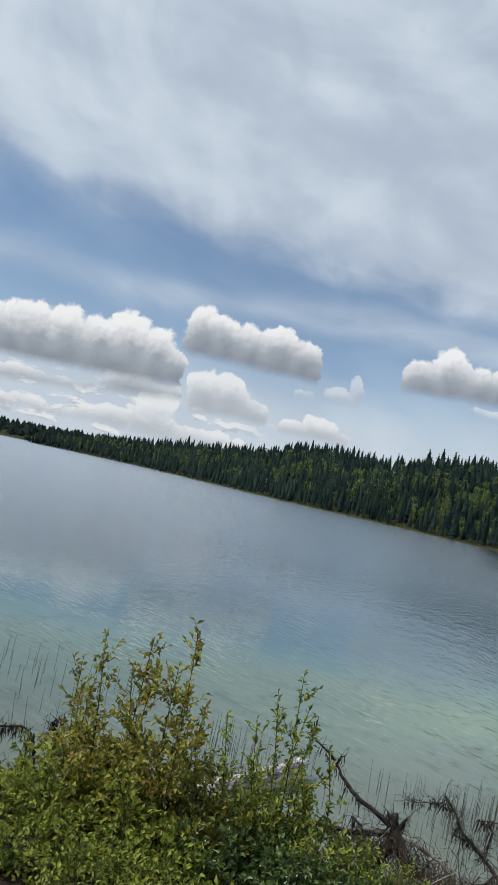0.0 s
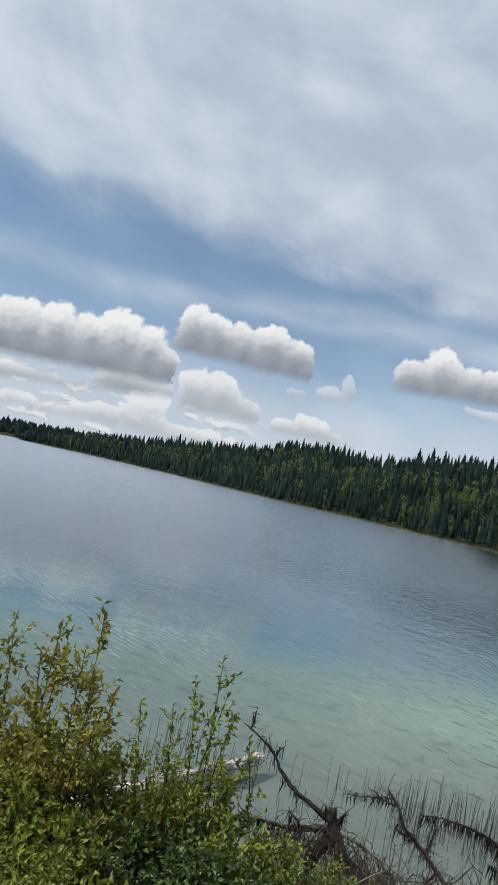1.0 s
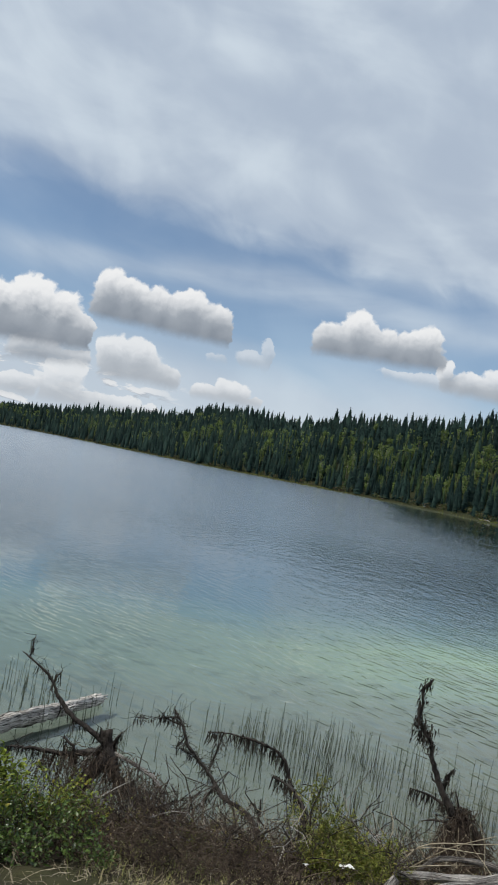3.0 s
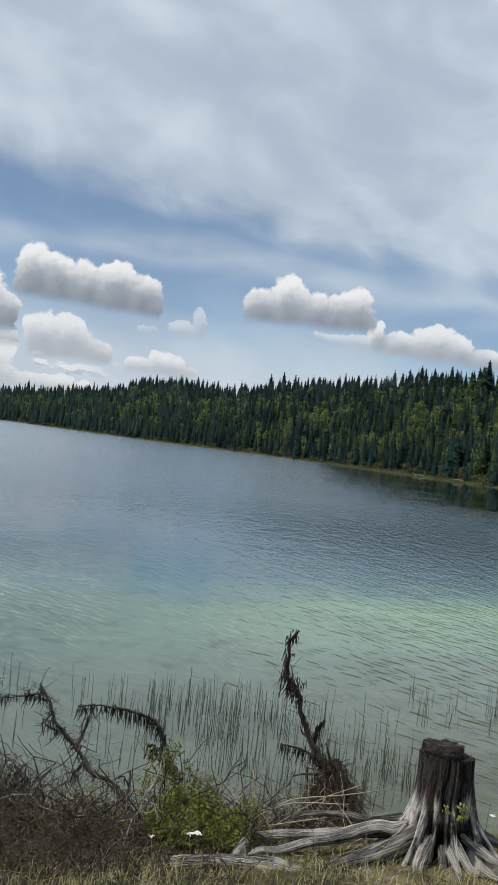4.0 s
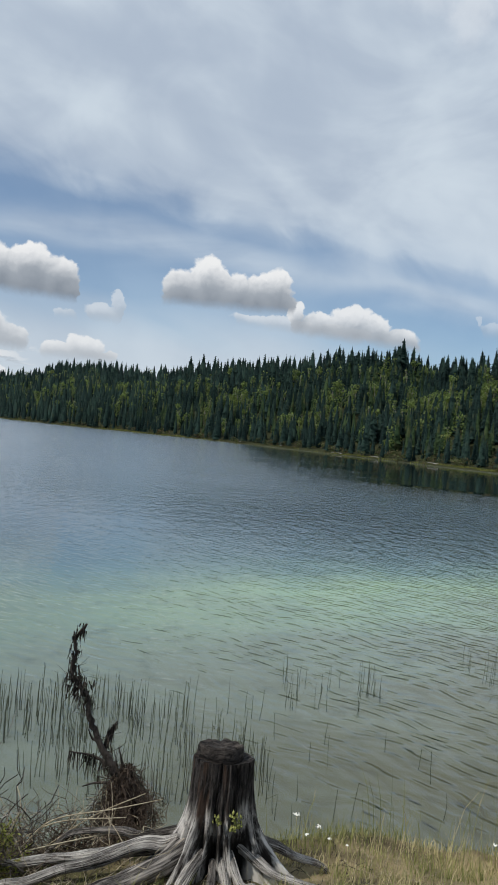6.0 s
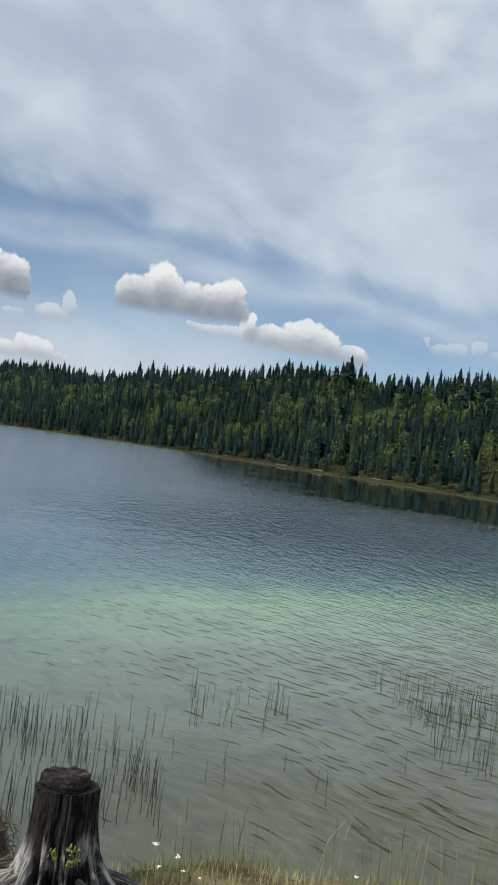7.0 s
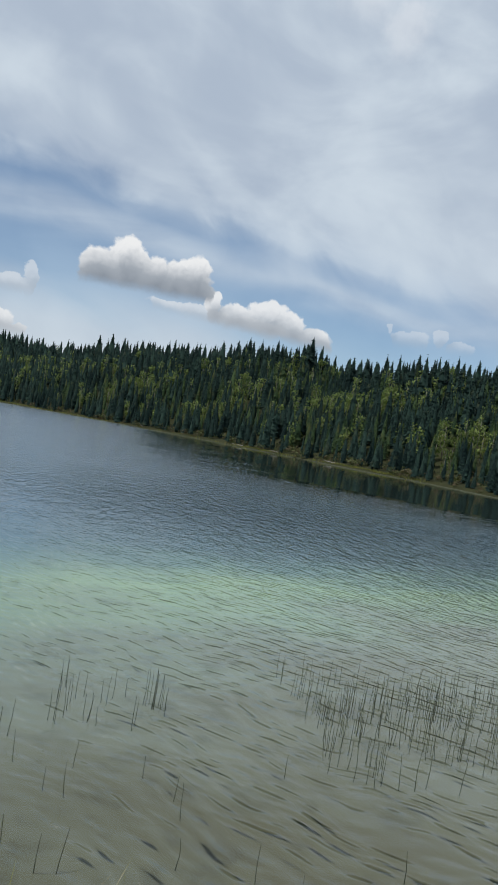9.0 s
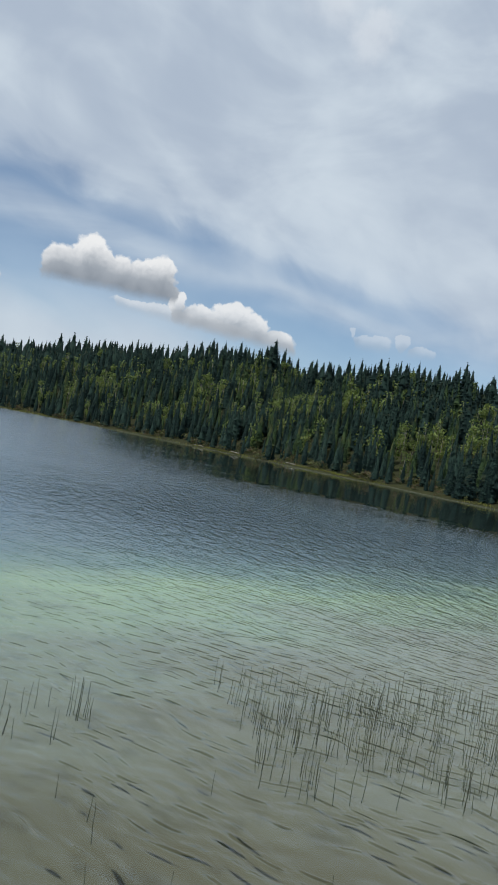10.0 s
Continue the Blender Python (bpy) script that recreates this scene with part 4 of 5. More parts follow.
    for i, (x, y, h, turn, size, broad) in enumerate(single):
        k = i % len(masters)
        m = Matrix.LocRotScale((x, y, h), Euler((rng.normal(0, 0.02), rng.normal(0, 0.02), turn)), (size * broad, size * broad, size))
        if k not in used:
            used.add(k)
            masters[k].matrix_basis = m
        else:
            c = copy_thing(masters[k], Matrix.Identity(4))
            c.matrix_basis = m
    return single


SHORE_TREES = build_woods()


# ---- foreground: stump, snag, dead branches, log ----
def twigs_along(shape, line, count, length, r, rng, up=0.2, bend=0.5, start=0.0):
    """Thin side twigs off a limb, some of them forked."""
    if count < 1:
        return
    i = (rng.uniform(start, 1, count) * (len(line) - 1)).astype(int)
    p = line[i]
    d = rng.normal(0, 1, (count, 3))
    d[:, 2] = d[:, 2] * 0.6 + up
    d /= np.linalg.norm(d, axis=1, keepdims=True)
    ln = length * rng.uniform(0.35, 1.2, count)
    e = p + d * ln[:, None] + rng.normal(0, bend, (count, 3)) * ln[:, None] * 0.4
    paths = bent(p, e, ln * 0.08, rng)
    strands(shape, paths, r, r * 0.4)
    fork = paths[::2, 2]
    e2 = fork + rng.normal(0, 0.5, fork.shape) * ln[::2, None]
    strands(shape, bent(fork, e2, ln[::2] * 0.06, rng), r * 0.6, r * 0.3)


def hanging(shape, line, count, length, rng, start=0.0, spread=0.03):
    """Strands of beard lichen and bark that hang from a limb."""
    for _ in range(count):
        p = line[int(rng.uniform(start, 1) * (len(line) - 1))] + rng.normal(0, spread, 3)
        ln = length * rng.uniform(0.3, 1.2)
        drift = rng.normal(0, 0.22, 2) * ln
        w = rng.uniform(0.003, 0.008)
        a = rng.uniform(0, 3.14)
        side = np.array([math.cos(a), math.sin(a), 0]) * w
        m = p + np.array([drift[0] * 0.3, drift[1] * 0.3, -ln * 0.5])
        e = p + np.array([drift[0], drift[1], -ln])
        shape.extend([p - side, p + side, m + side * 0.8, m - side * 0.8, e + side * 0.2, e - side * 0.2], [(0, 1, 2, 3), (3, 2, 4, 5)])


def local_to(at, points):
    return [tuple(np.asarray(p, dtype=float) - np.asarray(at, dtype=float)) for p in points]


def tree_stump():
    at = np.array((3.44, 6.52, 1.48))
    rng = np.random.default_rng(5)
    thing = empty("tree_stump", at, "old cut tree stump with charred trunk and silvery flaring roots", "tree stump")
    # buttresses: angle, reach, half width in degrees, how high they climb, how far they swing on the way down
    lobes = [(180, 0.66, 13, 0.17, 8), (205, 0.66, 10, 0.18, -6), (229, 0.72, 9, 0.20, 6), (249, 0.50, 6, 0.18, -6), (271, 0.44, 6, 0.15, 8), (287, 0.52, 6.5, 0.17, -3),
             (334, 0.62, 8, 0.18, -5), (355, 0.68, 11, 0.19, 4), (30, 0.45, 20, 0.2, 0), (80, 0.4, 22, 0.2, 0), (130, 0.5, 22, 0.2, 0)]
    na, nz, tall = 360, 64, 0.80
    verts, faces = [], []
    for j in range(nz):
        t = j / (nz - 1)
        z = tall * t ** 1.2
        low = math.exp(-z / 0.21)
        for i in range(na):
            a = 2 * math.pi * i / na
            ca, sa_ = math.cos(a), math.sin(a)
            deg = math.degrees(a) + 5.0 * noise.noise((ca * 2, sa_ * 2, z * 5)) * (0.4 + low)
            bulge = 0.0
            for c, reach, wide, climb, swing in lobes:
                off = abs((deg - c - swing * (1 - t) ** 3 + 180) % 360 - 180) / wide
                if off < 3.2:
                    bulge = max(bulge, reach * math.exp(-(z / climb) ** 1.05) * math.exp(-off ** 2))
            ridge = 1 - abs(noise.noise((ca * 8 + 3, sa_ * 8, z * 1.1))) * 2.2
            fine = 1 - abs(noise.noise((ca * 19, sa_ * 19 + 7, z * 1.8))) * 2.2
            grain = 0.014 * (ridge - 0.5) + 0.007 * (fine - 0.5) + 0.012 * noise.noise((ca * 3, sa_ * 3, z * 3))
            r = 0.182 - 0.004 * t + bulge - 0.115 * low + grain * (0.55 + 1.7 * low)
            r = max(r, 0.075)
            # a long crack down the face
            r -= 0.022 * math.exp(-((deg - 263 - 4 * math.sin(z * 9)) / 1.4) ** 2) * step01(z, 0.2, 0.5)
            dip = -0.17 * (sa_ * r + 0.18) * t ** 6 + (0.0 if j < nz - 1 else 0.008 * noise.noise((ca * 4, sa_ * 4, 3)))
            spread = 0.10 * (1 - t) ** 6 + 0.05 * max(0.0, r - 0.35) * (1 - t)
            verts.append((ca * r, sa_ * r, z - spread + dip))
    for j in range(nz - 1):
        for i in range(na):
            k = (i + 1) % na
            faces.append((j * na + i, j * na + k, (j + 1) * na + k, (j + 1) * na + i))
    rim = (nz - 1) * na
    inner = len(verts)
    for i in range(na):
        a = 2 * math.pi * i / na
        verts.append((math.cos(a) * 0.150, math.sin(a) * 0.150, tall - 0.012 - 0.17 * (math.sin(a) * 0.150 + 0.18) + 0.006 * noise.noise((math.cos(a) * 6, math.sin(a) * 6, 1))))
    verts.append((0, 0, tall - 0.08))
    lip = len(verts)
    verts += [(v[0] * 0.995, v[1] * 0.995, v[2] + 0.001) for v in verts[rim:rim + na]]
    for i in range(na):
        k = (i + 1) % na
        faces.append((lip + i, lip + k, inner + k, inner + i))
        faces.append((inner + i, inner + k, lip - 1))
    mesh_object("trunk", verts, faces, STUMP, thing, "charred and bleached stump trunk with a felling notch", smooth=True)
    # the hinge piece that stands above the notch
    v, f, m = [], [], 48
    for lev, (z, k) in enumerate(((tall - 0.10, 0.96), (tall - 0.035, 1.05), (tall + 0.018, 1.0), (tall + 0.028, 0.94))):
        for i in range(m):
            a = 2 * math.pi * i / m
            q = k * (1 + 0.05 * noise.noise((math.cos(a) * 5, math.sin(a) * 5, z * 30)))
            v.append((-0.022 + math.cos(a) * 0.140 * q, 0.045 + math.sin(a) * 0.105 * q, z - 0.12 * math.sin(a) * 0.13 + 0.022 * noise.noise((math.cos(a) * 3 + 5, math.sin(a) * 3, z * 4))))
    for lev in range(3):
        for i in range(m):
            k = (i + 1) % m
            f.append((lev * m + i, lev * m + k, (lev + 1) * m + k, (lev + 1) * m + i))
    v.append((-0.03, 0.05, tall + 0.012))
    f += [(3 * m + i, 3 * m + (i + 1) % m, len(v) - 1) for i in range(m)]
    mesh_object("hinge_piece", v, f, CHAR, thing, "dark rotten raised top of the stump")
    roots = [
        ([(3.12, 6.46, 1.72), (3.00, 6.41, 1.72), (2.79, 6.34, 1.70), (2.54, 6.27, 1.65), (2.24, 6.20, 1.57)], 0.070, 0.040),
        ([(3.14, 6.52, 1.70), (3.00, 6.50, 1.68), (2.80, 6.48, 1.65), (2.42, 6.47, 1.57), (2.14, 6.46, 1.50)], 0.062, 0.036),
        ([(3.18, 6.58, 1.74), (2.99, 6.62, 1.70), (2.72, 6.68, 1.66), (2.45, 6.75, 1.54)], 0.058, 0.022),
        ([(3.14, 6.30, 1.70), (3.05, 6.25, 1.68), (2.93, 6.17, 1.66), (2.73, 6.06, 1.62), (2.45, 5.93, 1.55)], 0.090, 0.055),
        ([(3.24, 6.12, 1.68), (3.21, 6.05, 1.67), (3.16, 5.97, 1.67), (3.02, 5.85, 1.65), (2.72, 5.70, 1.67)], 0.050, 0.026),
        ([(3.40, 6.12, 1.64), (3.34, 6.05, 1.66), (3.26, 5.99, 1.67), (3.14, 5.90, 1.66)], 0.038, 0.018),
        ([(3.50, 6.12, 1.66), (3.49, 6.05, 1.68), (3.46, 5.95, 1.67), (3.41, 5.86, 1.64)], 0.036, 0.016),
        ([(3.58, 6.16, 1.68), (3.63, 6.10, 1.70), (3.70, 6.05, 1.71), (3.80, 6.02, 1.72), (4.02, 6.05, 1.70)], 0.040, 0.016),
        ([(3.70, 6.36, 1.70), (3.80, 6.28, 1.69), (3.92, 6.22, 1.67), (4.12, 6.18, 1.66)], 0.048, 0.015),
        ([(3.74, 6.56, 1.72), (3.82, 6.59, 1.68), (3.95, 6.62, 1.61), (4.12, 6.64, 1.54)], 0.060, 0.022),
    ]
    for k, (pts, r0, r1) in enumerate(roots):
        uneven = np.random.default_rng(20 + k)
        first, last = np.array(pts[0]), np.array(pts[-1])
        inside = first * 0.45 + np.array((at[0], at[1], first[2] + 0.12)) * 0.55
        end = last + (last - np.array(pts[-2])) * 0.35 + np.array((0, 0, -0.07))
        line = smooth_line([tuple(inside)] + pts + [tuple(end)], 0.13)
        line[2:-1] += uneven.normal(0, 0.012, (len(line) - 3, 3))
        dark = k in (2, 3, 5)
        limb("root", local_to(at, line), r0 * 0.78, r1 * 0.62, ROOT if dark else PALE, thing, "dark weathered stump root" if dark else "silvery weathered stump root", sides=20, step=0.025, rough=0.26, fibre=0.20, rng=uneven, flat=0.85)
    # lichen on the trunk
    for k, (x, z, r) in enumerate([(3.53, 1.99, 0.030), (3.55, 1.94, 0.034), (3.51, 1.925, 0.022), (3.43, 1.97, 0.024), (3.24, 1.80, 0.018), (3.30, 1.76, 0.016)]):
        s = Shape()
        y = -math.sqrt(max(0.0, 0.215 ** 2 - (x - 3.44) ** 2)) - 0.004
        for _ in range(16):
            o = rng.normal(0, r * 0.55, 2)
            size = r * rng.uniform(0.12, 0.30)
            c = (x - 3.44 + o[0], y, z - 1.48 + o[1])
            ring = [(c[0] + math.cos(q) * size, c[1] - 0.006, c[2] + math.sin(q) * size) for q in np.linspace(0, 6.28, 7)[:-1]]
            s.extend([(c[0], c[1] - 0.016, c[2])] + ring + [(c[0], c[1] + 0.03, c[2])], [(0, i + 1, (i + 1) % 6 + 1) for i in range(6)] + [(7, (i + 1) % 6 + 1, i + 1) for i in range(6)])
        mesh_object("lichen_patch", s.verts(), s.f, MOSS, thing, "yellow-green lichen on the stump")
    return thing


def fallen_root():
    at = np.array((2.1, 5.95, 1.56))
    thing = empty("driftwood", at, "smooth grey weathered wood lying across the stump roots", "driftwood")
    limb("wood", local_to(at, [(1.70, 5.93, 1.57), (1.90, 5.95, 1.60), (2.08, 5.95, 1.62), (2.32, 5.95, 1.62), (2.50, 5.96, 1.59)], ), 0.042, 0.055, PALE, thing, sides=16, step=0.03, rough=0.15, fibre=0.25, wander=0.003)
    limb("wood_knot", local_to(at, [(2.02, 6.06, 1.44), (2.10, 6.10, 1.60), (2.15, 6.12, 1.68)]), 0.050, 0.030, PALE, thing, sides=14, step=0.03, rough=0.2, fibre=0.3)


def snag():
    pts = [(2.82, 7.44, 1.25), (2.78, 7.45, 1.50), (2.71, 7.46, 1.62), (2.62, 7.48, 1.75), (2.52, 7.49, 1.92), (2.45, 7.50, 2.06), (2.43, 7.51, 2.18), (2.33, 7.53, 2.29), (2.30, 7.54, 2.35), (2.31, 7.55, 2.48), (2.30, 7.57, 2.60), (2.37, 7.58, 2.70)]
    at = np.array(pts[0])
    rng = np.random.default_rng(31)
    thing = empty("dead_snag", at, "crooked dead sapling hung with dark lichen and twigs", "dead tree")
    p = local_to(at, pts)
    limb("trunk", p, 0.036, 0.008, DEAD, thing, sides=9, step=0.03, rough=0.35, wander=0.004, rng=rng)
    line = smooth_line(p, 0.03)
    arms = [[(2.62, 7.52, 1.69), (2.49, 7.55, 1.73), (2.32, 7.55, 1.75)], [(2.59, 7.52, 1.82), (2.60, 7.55, 1.90), (2.66, 7.55, 2.00)], [(2.66, 7.46, 1.58), (2.54, 7.48, 1.56), (2.45, 7.50, 1.52)],
            [(2.74, 7.46, 1.62), (2.73, 7.48, 1.72), (2.69, 7.50, 1.83)], [(2.55, 7.50, 1.86), (2.49, 7.50, 1.88), (2.46, 7.49, 1.95)]]
    for a in arms:
        limb("branch", local_to(at, a), 0.014, 0.004, DEAD, thing, sides=6, step=0.03, rough=0.3, rng=rng)
    tw = Shape()
    twigs_along(tw, line[: int(len(line) * 0.85)], 60, 0.13, 0.003, rng, 0.1, start=0.05)
    twigs_along(tw, line[: len(line) // 3], 60, 0.22, 0.004, rng, 0.2)
    tagged(mesh_object("twig_cluster", tw.verts(), tw.f, DEAD, thing), kind="stuff")
    moss = Shape()
    for k in (0.66, 0.72, 0.80, 0.88, 0.97):
        q = int(len(line) * k)
        hanging(moss, line[q - 3: q + 2], 42, 0.075, rng, spread=0.020)
    hanging(moss, line[int(len(line) * 0.66): int(len(line) * 0.78)], 80, 0.09, rng, spread=0.045)
    hanging(moss, line[: int(len(line) * 0.4)], 120, 0.12, rng, spread=0.04)
    for a in arms[:2]:
        hanging(moss, smooth_line(local_to(at, a), 0.02), 60, 0.12, rng, spread=0.01)
    tagged(mesh_object("lichen", moss.verts(), moss.f, LICHEN, thing, "dark hanging beard lichen"), kind="stuff")
    # cone of fine roots and twigs round the foot
    foot = Shape()
    n = 900
    a, out = rng.uniform(0, 6.28, n), rng.uniform(0.05, 0.30, n)
    top = np.c_[rng.normal(-0.05, 0.03, n), rng.normal(0, 0.03, n), rng.uniform(0.15, 0.48, n)]
    e = np.c_[np.cos(a) * out - 0.02, np.sin(a) * out * 0.8 - 0.06, rng.uniform(-0.12, 0.25, n)]
    strands(foot, bent(top, e, 0.06, rng, 6), 0.003, 0.0018)
    tagged(mesh_object("root_tangle", foot.verts(), foot.f, TWIG, thing, "tangle of fine brown roots at the foot"), kind="stuff")


def dead_branch(name, label, limbs, twig_count, twig_len, moss_count, moss_len, seed, mat=None, moss_start=0.0):
    at = np.array(limbs[0][0][-1])
    rng = np.random.default_rng(seed)
    thing = empty(name, at, label, "dead branch", "dead branches along the bank")
    tw, moss = Shape(), Shape()
    for pts, r0, r1 in limbs:
        p = local_to(at, pts)
        limb("limb", p, r0 * 0.8, r1 * 0.8, mat or DEAD, thing, sides=9, step=0.03, rough=0.35, wander=0.004, rng=rng)
        line = smooth_line(p, 0.03)
        share = len(line) / 40
        twigs_along(tw, line, int(twig_count * share * 1.3), twig_len * 0.85, 0.0030, rng, 0.05)
        hanging(moss, line, int(moss_count * share * 1.6), moss_len, rng, moss_start, 0.016)
    if tw.count:
        tagged(mesh_object("twig_cluster", tw.verts(), tw.f, DEAD, thing), kind="stuff")
    if moss.count:
        tagged(mesh_object("lichen", moss.verts(), moss.f, LICHEN, thing, "dark hanging lichen"), kind="stuff")
    return thing


def dead_branches():
    dead_branch("dead_branch", "bare dark dead branch leaning out over the water", [
        ([(-1.53, 7.90, 2.04), (-1.39, 7.86, 1.99), (-1.17, 7.82, 1.88), (-1.04, 7.78, 1.74), (-0.88, 7.73, 1.62), (-0.66, 7.69, 1.54), (-0.45, 7.65, 1.45)], 0.008, 0.034),
        ([(-1.42, 7.88, 2.24), (-1.43, 7.88, 2.12), (-1.45, 7.88, 2.01)], 0.004, 0.008),
        ([(-1.04, 7.76, 1.98), (-1.10, 7.80, 1.90), (-1.12, 7.82, 1.84)], 0.005, 0.012)], 30, 0.16, 46, 0.12, 41, moss_start=0.2)
    rng = np.random.default_rng(43)
    wad = dead_branch("uprooted_roots", "dark uprooted root wad with arching roots on the bank", [
        ([(-0.46, 7.65, 1.58), (-0.40, 7.61, 1.43), (-0.30, 7.55, 1.25), (-0.14, 7.50, 1.17), (-0.01, 7.45, 1.09), (0.02, 7.40, 0.97), (-0.02, 7.35, 0.82), (-0.14, 7.28, 0.66)], 0.072, 0.050),
        ([(-1.36, 7.60, 1.24), (-1.13, 7.60, 1.27), (-0.79, 7.60, 1.30), (-0.48, 7.60, 1.40)], 0.012, 0.040),
        ([(-0.86, 7.60, 1.44), (-0.76, 7.60, 1.39), (-0.69, 7.60, 1.28)], 0.014, 0.022),
        ([(-0.31, 7.62, 1.60), (-0.36, 7.61, 1.50), (-0.42, 7.60, 1.38)], 0.010, 0.045),
        ([(-0.52, 7.62, 1.60), (-0.46, 7.61, 1.50), (-0.42, 7.60, 1.38)], 0.008, 0.040),
        ([(-0.40, 7.58, 1.36), (-0.52, 7.50, 1.20), (-0.58, 7.42, 1.00), (-0.60, 7.30, 0.70)], 0.075, 0.045),
        ([(0.33, 7.30, 0.80), (0.15, 7.32, 0.97), (-0.02, 7.38, 0.99)], 0.026, 0.020),
        ([(0.72, 7.15, 0.98), (0.50, 7.20, 0.92), (0.30, 7.22, 0.80)], 0.022, 0.030)], 70, 0.20, 110, 0.16, 42)
    tangle = Shape()
    o = np.array((-0.14, 7.28, 0.66))
    n = 330
    c = np.c_[rng.uniform(-1.0, 0.25, n), rng.uniform(7.3, 7.65, n), np.zeros(n)]
    c[:, 2] = 1.42 - 0.28 * np.abs(c[:, 0] + 0.42) + rng.normal(0, 0.05, n)
    e = c + np.c_[rng.normal(0, 0.14, n), rng.normal(-0.05, 0.08, n), -rng.uniform(0.10, 0.60, n)]
    strands(tangle, bent(c, e, 0.05, rng, 6) - o, 0.0036, 0.0018)
    tagged(mesh_object("root_tangle", tangle.verts(), tangle.f, TWIG, wad, "hanging tangle of fine brown roots"), kind="stuff")
    pale = dead_branch("bleached_branch", "pale bleached dead branch among brown roots", [
        ([(-0.34, 7.60, 1.41), (-0.03, 7.56, 1.34), (0.13, 7.52, 1.27), (0.22, 7.48, 1.16), (0.26, 7.44, 1.01), (0.30, 7.38, 0.80)], 0.022, 0.030)], 16, 0.14, 0, 0.1, 44, PALE)
    dead_branch("bleached_branch", "thin pale bleached branch hanging off the root wad", [
        ([(-0.46, 7.49, 1.50), (-0.61, 7.48, 1.26), (-0.80, 7.46, 0.94)], 0.010, 0.020)], 14, 0.12, 0, 0.1, 45, PALE)
    dead_branch("dead_branch", "dead branch with a bushy brown twig top", [
        ([(0.03, 8.20, 1.72), (0.16, 8.11, 1.61), (0.26, 8.03, 1.46), (0.43, 7.94, 1.37), (0.60, 7.86, 1.25), (0.69, 7.77, 1.19), (0.91, 7.69, 1.15), (1.06, 7.60, 1.05), (1.10, 7.40, 0.90)], 0.012, 0.034),
        ([(-0.37, 8.20, 1.56), (-0.20, 8.20, 1.58), (0.06, 8.18, 1.66)], 0.003, 0.008),
        ([(0.55, 8.10, 1.54), (0.52, 8.05, 1.38), (0.50, 7.92, 1.28)], 0.010, 0.016),
        ([(-0.08, 8.18, 1.66), (0.00, 8.17, 1.62), (0.12, 8.12, 1.62)], 0.006, 0.010),
        ([(0.20, 7.95, 1.52), (0.18, 8.00, 1.44), (0.34, 7.97, 1.42)], 0.005, 0.010),
        ([(0.50, 7.80, 1.05), (0.56, 7.82, 1.16), (0.62, 7.83, 1.24)], 0.010, 0.016)], 85, 0.18, 60, 0.10, 46)
    dead_branch("dead_branch", "arching dead branch hung with dark lichen", [
        ([(0.39, 8.25, 1.56), (0.63, 8.25, 1.59), (0.87, 8.25, 1.58), (1.08, 8.25, 1.54), (1.20, 8.25, 1.44), (1.27, 8.22, 1.30), (1.30, 8.06, 1.30)], 0.007, 0.024),
        ([(1.11, 8.20, 1.31), (1.28, 8.07, 1.30), (1.40, 7.95, 1.25), (1.46, 7.83, 1.18), (1.46, 7.60, 1.02), (1.46, 7.30, 0.92)], 0.014, 0.030)], 20, 0.10, 150, 0.14, 47)
    dead_branch("dead_branch", "short forked dead branch in the brush", [
        ([(1.06, 7.70, 1.28), (1.07, 7.66, 1.16), (1.10, 7.50, 0.95)], 0.010, 0.020), ([(0.96, 7.68, 1.20), (1.02, 7.66, 1.24), (1.07, 7.66, 1.16)], 0.006, 0.012)], 14, 0.12, 20, 0.08, 48)
    dead_branch("dead_branch", "dark lichen-hung dead branches beside the leafy shrub", [
        ([(-4.62, 6.40, 1.62), (-4.35, 6.42, 1.66), (-4.12, 6.44, 1.72), (-3.98, 6.45, 1.62), (-3.90, 6.40, 1.30), (-3.86, 6.20, 1.05)], 0.008, 0.026),
        ([(-4.70, 6.42, 1.30), (-4.30, 6.40, 1.24), (-3.90, 6.40, 1.32), (-3.55, 6.35, 1.34)], 0.010, 0.020),
        ([(-3.66, 6.42, 1.93), (-3.78, 6.42, 1.88), (-3.70, 6.42, 1.70), (-3.80, 6.40, 1.40), (-3.84, 6.30, 1.10)], 0.006, 0.022)], 60, 0.20, 170, 0.15, 49)


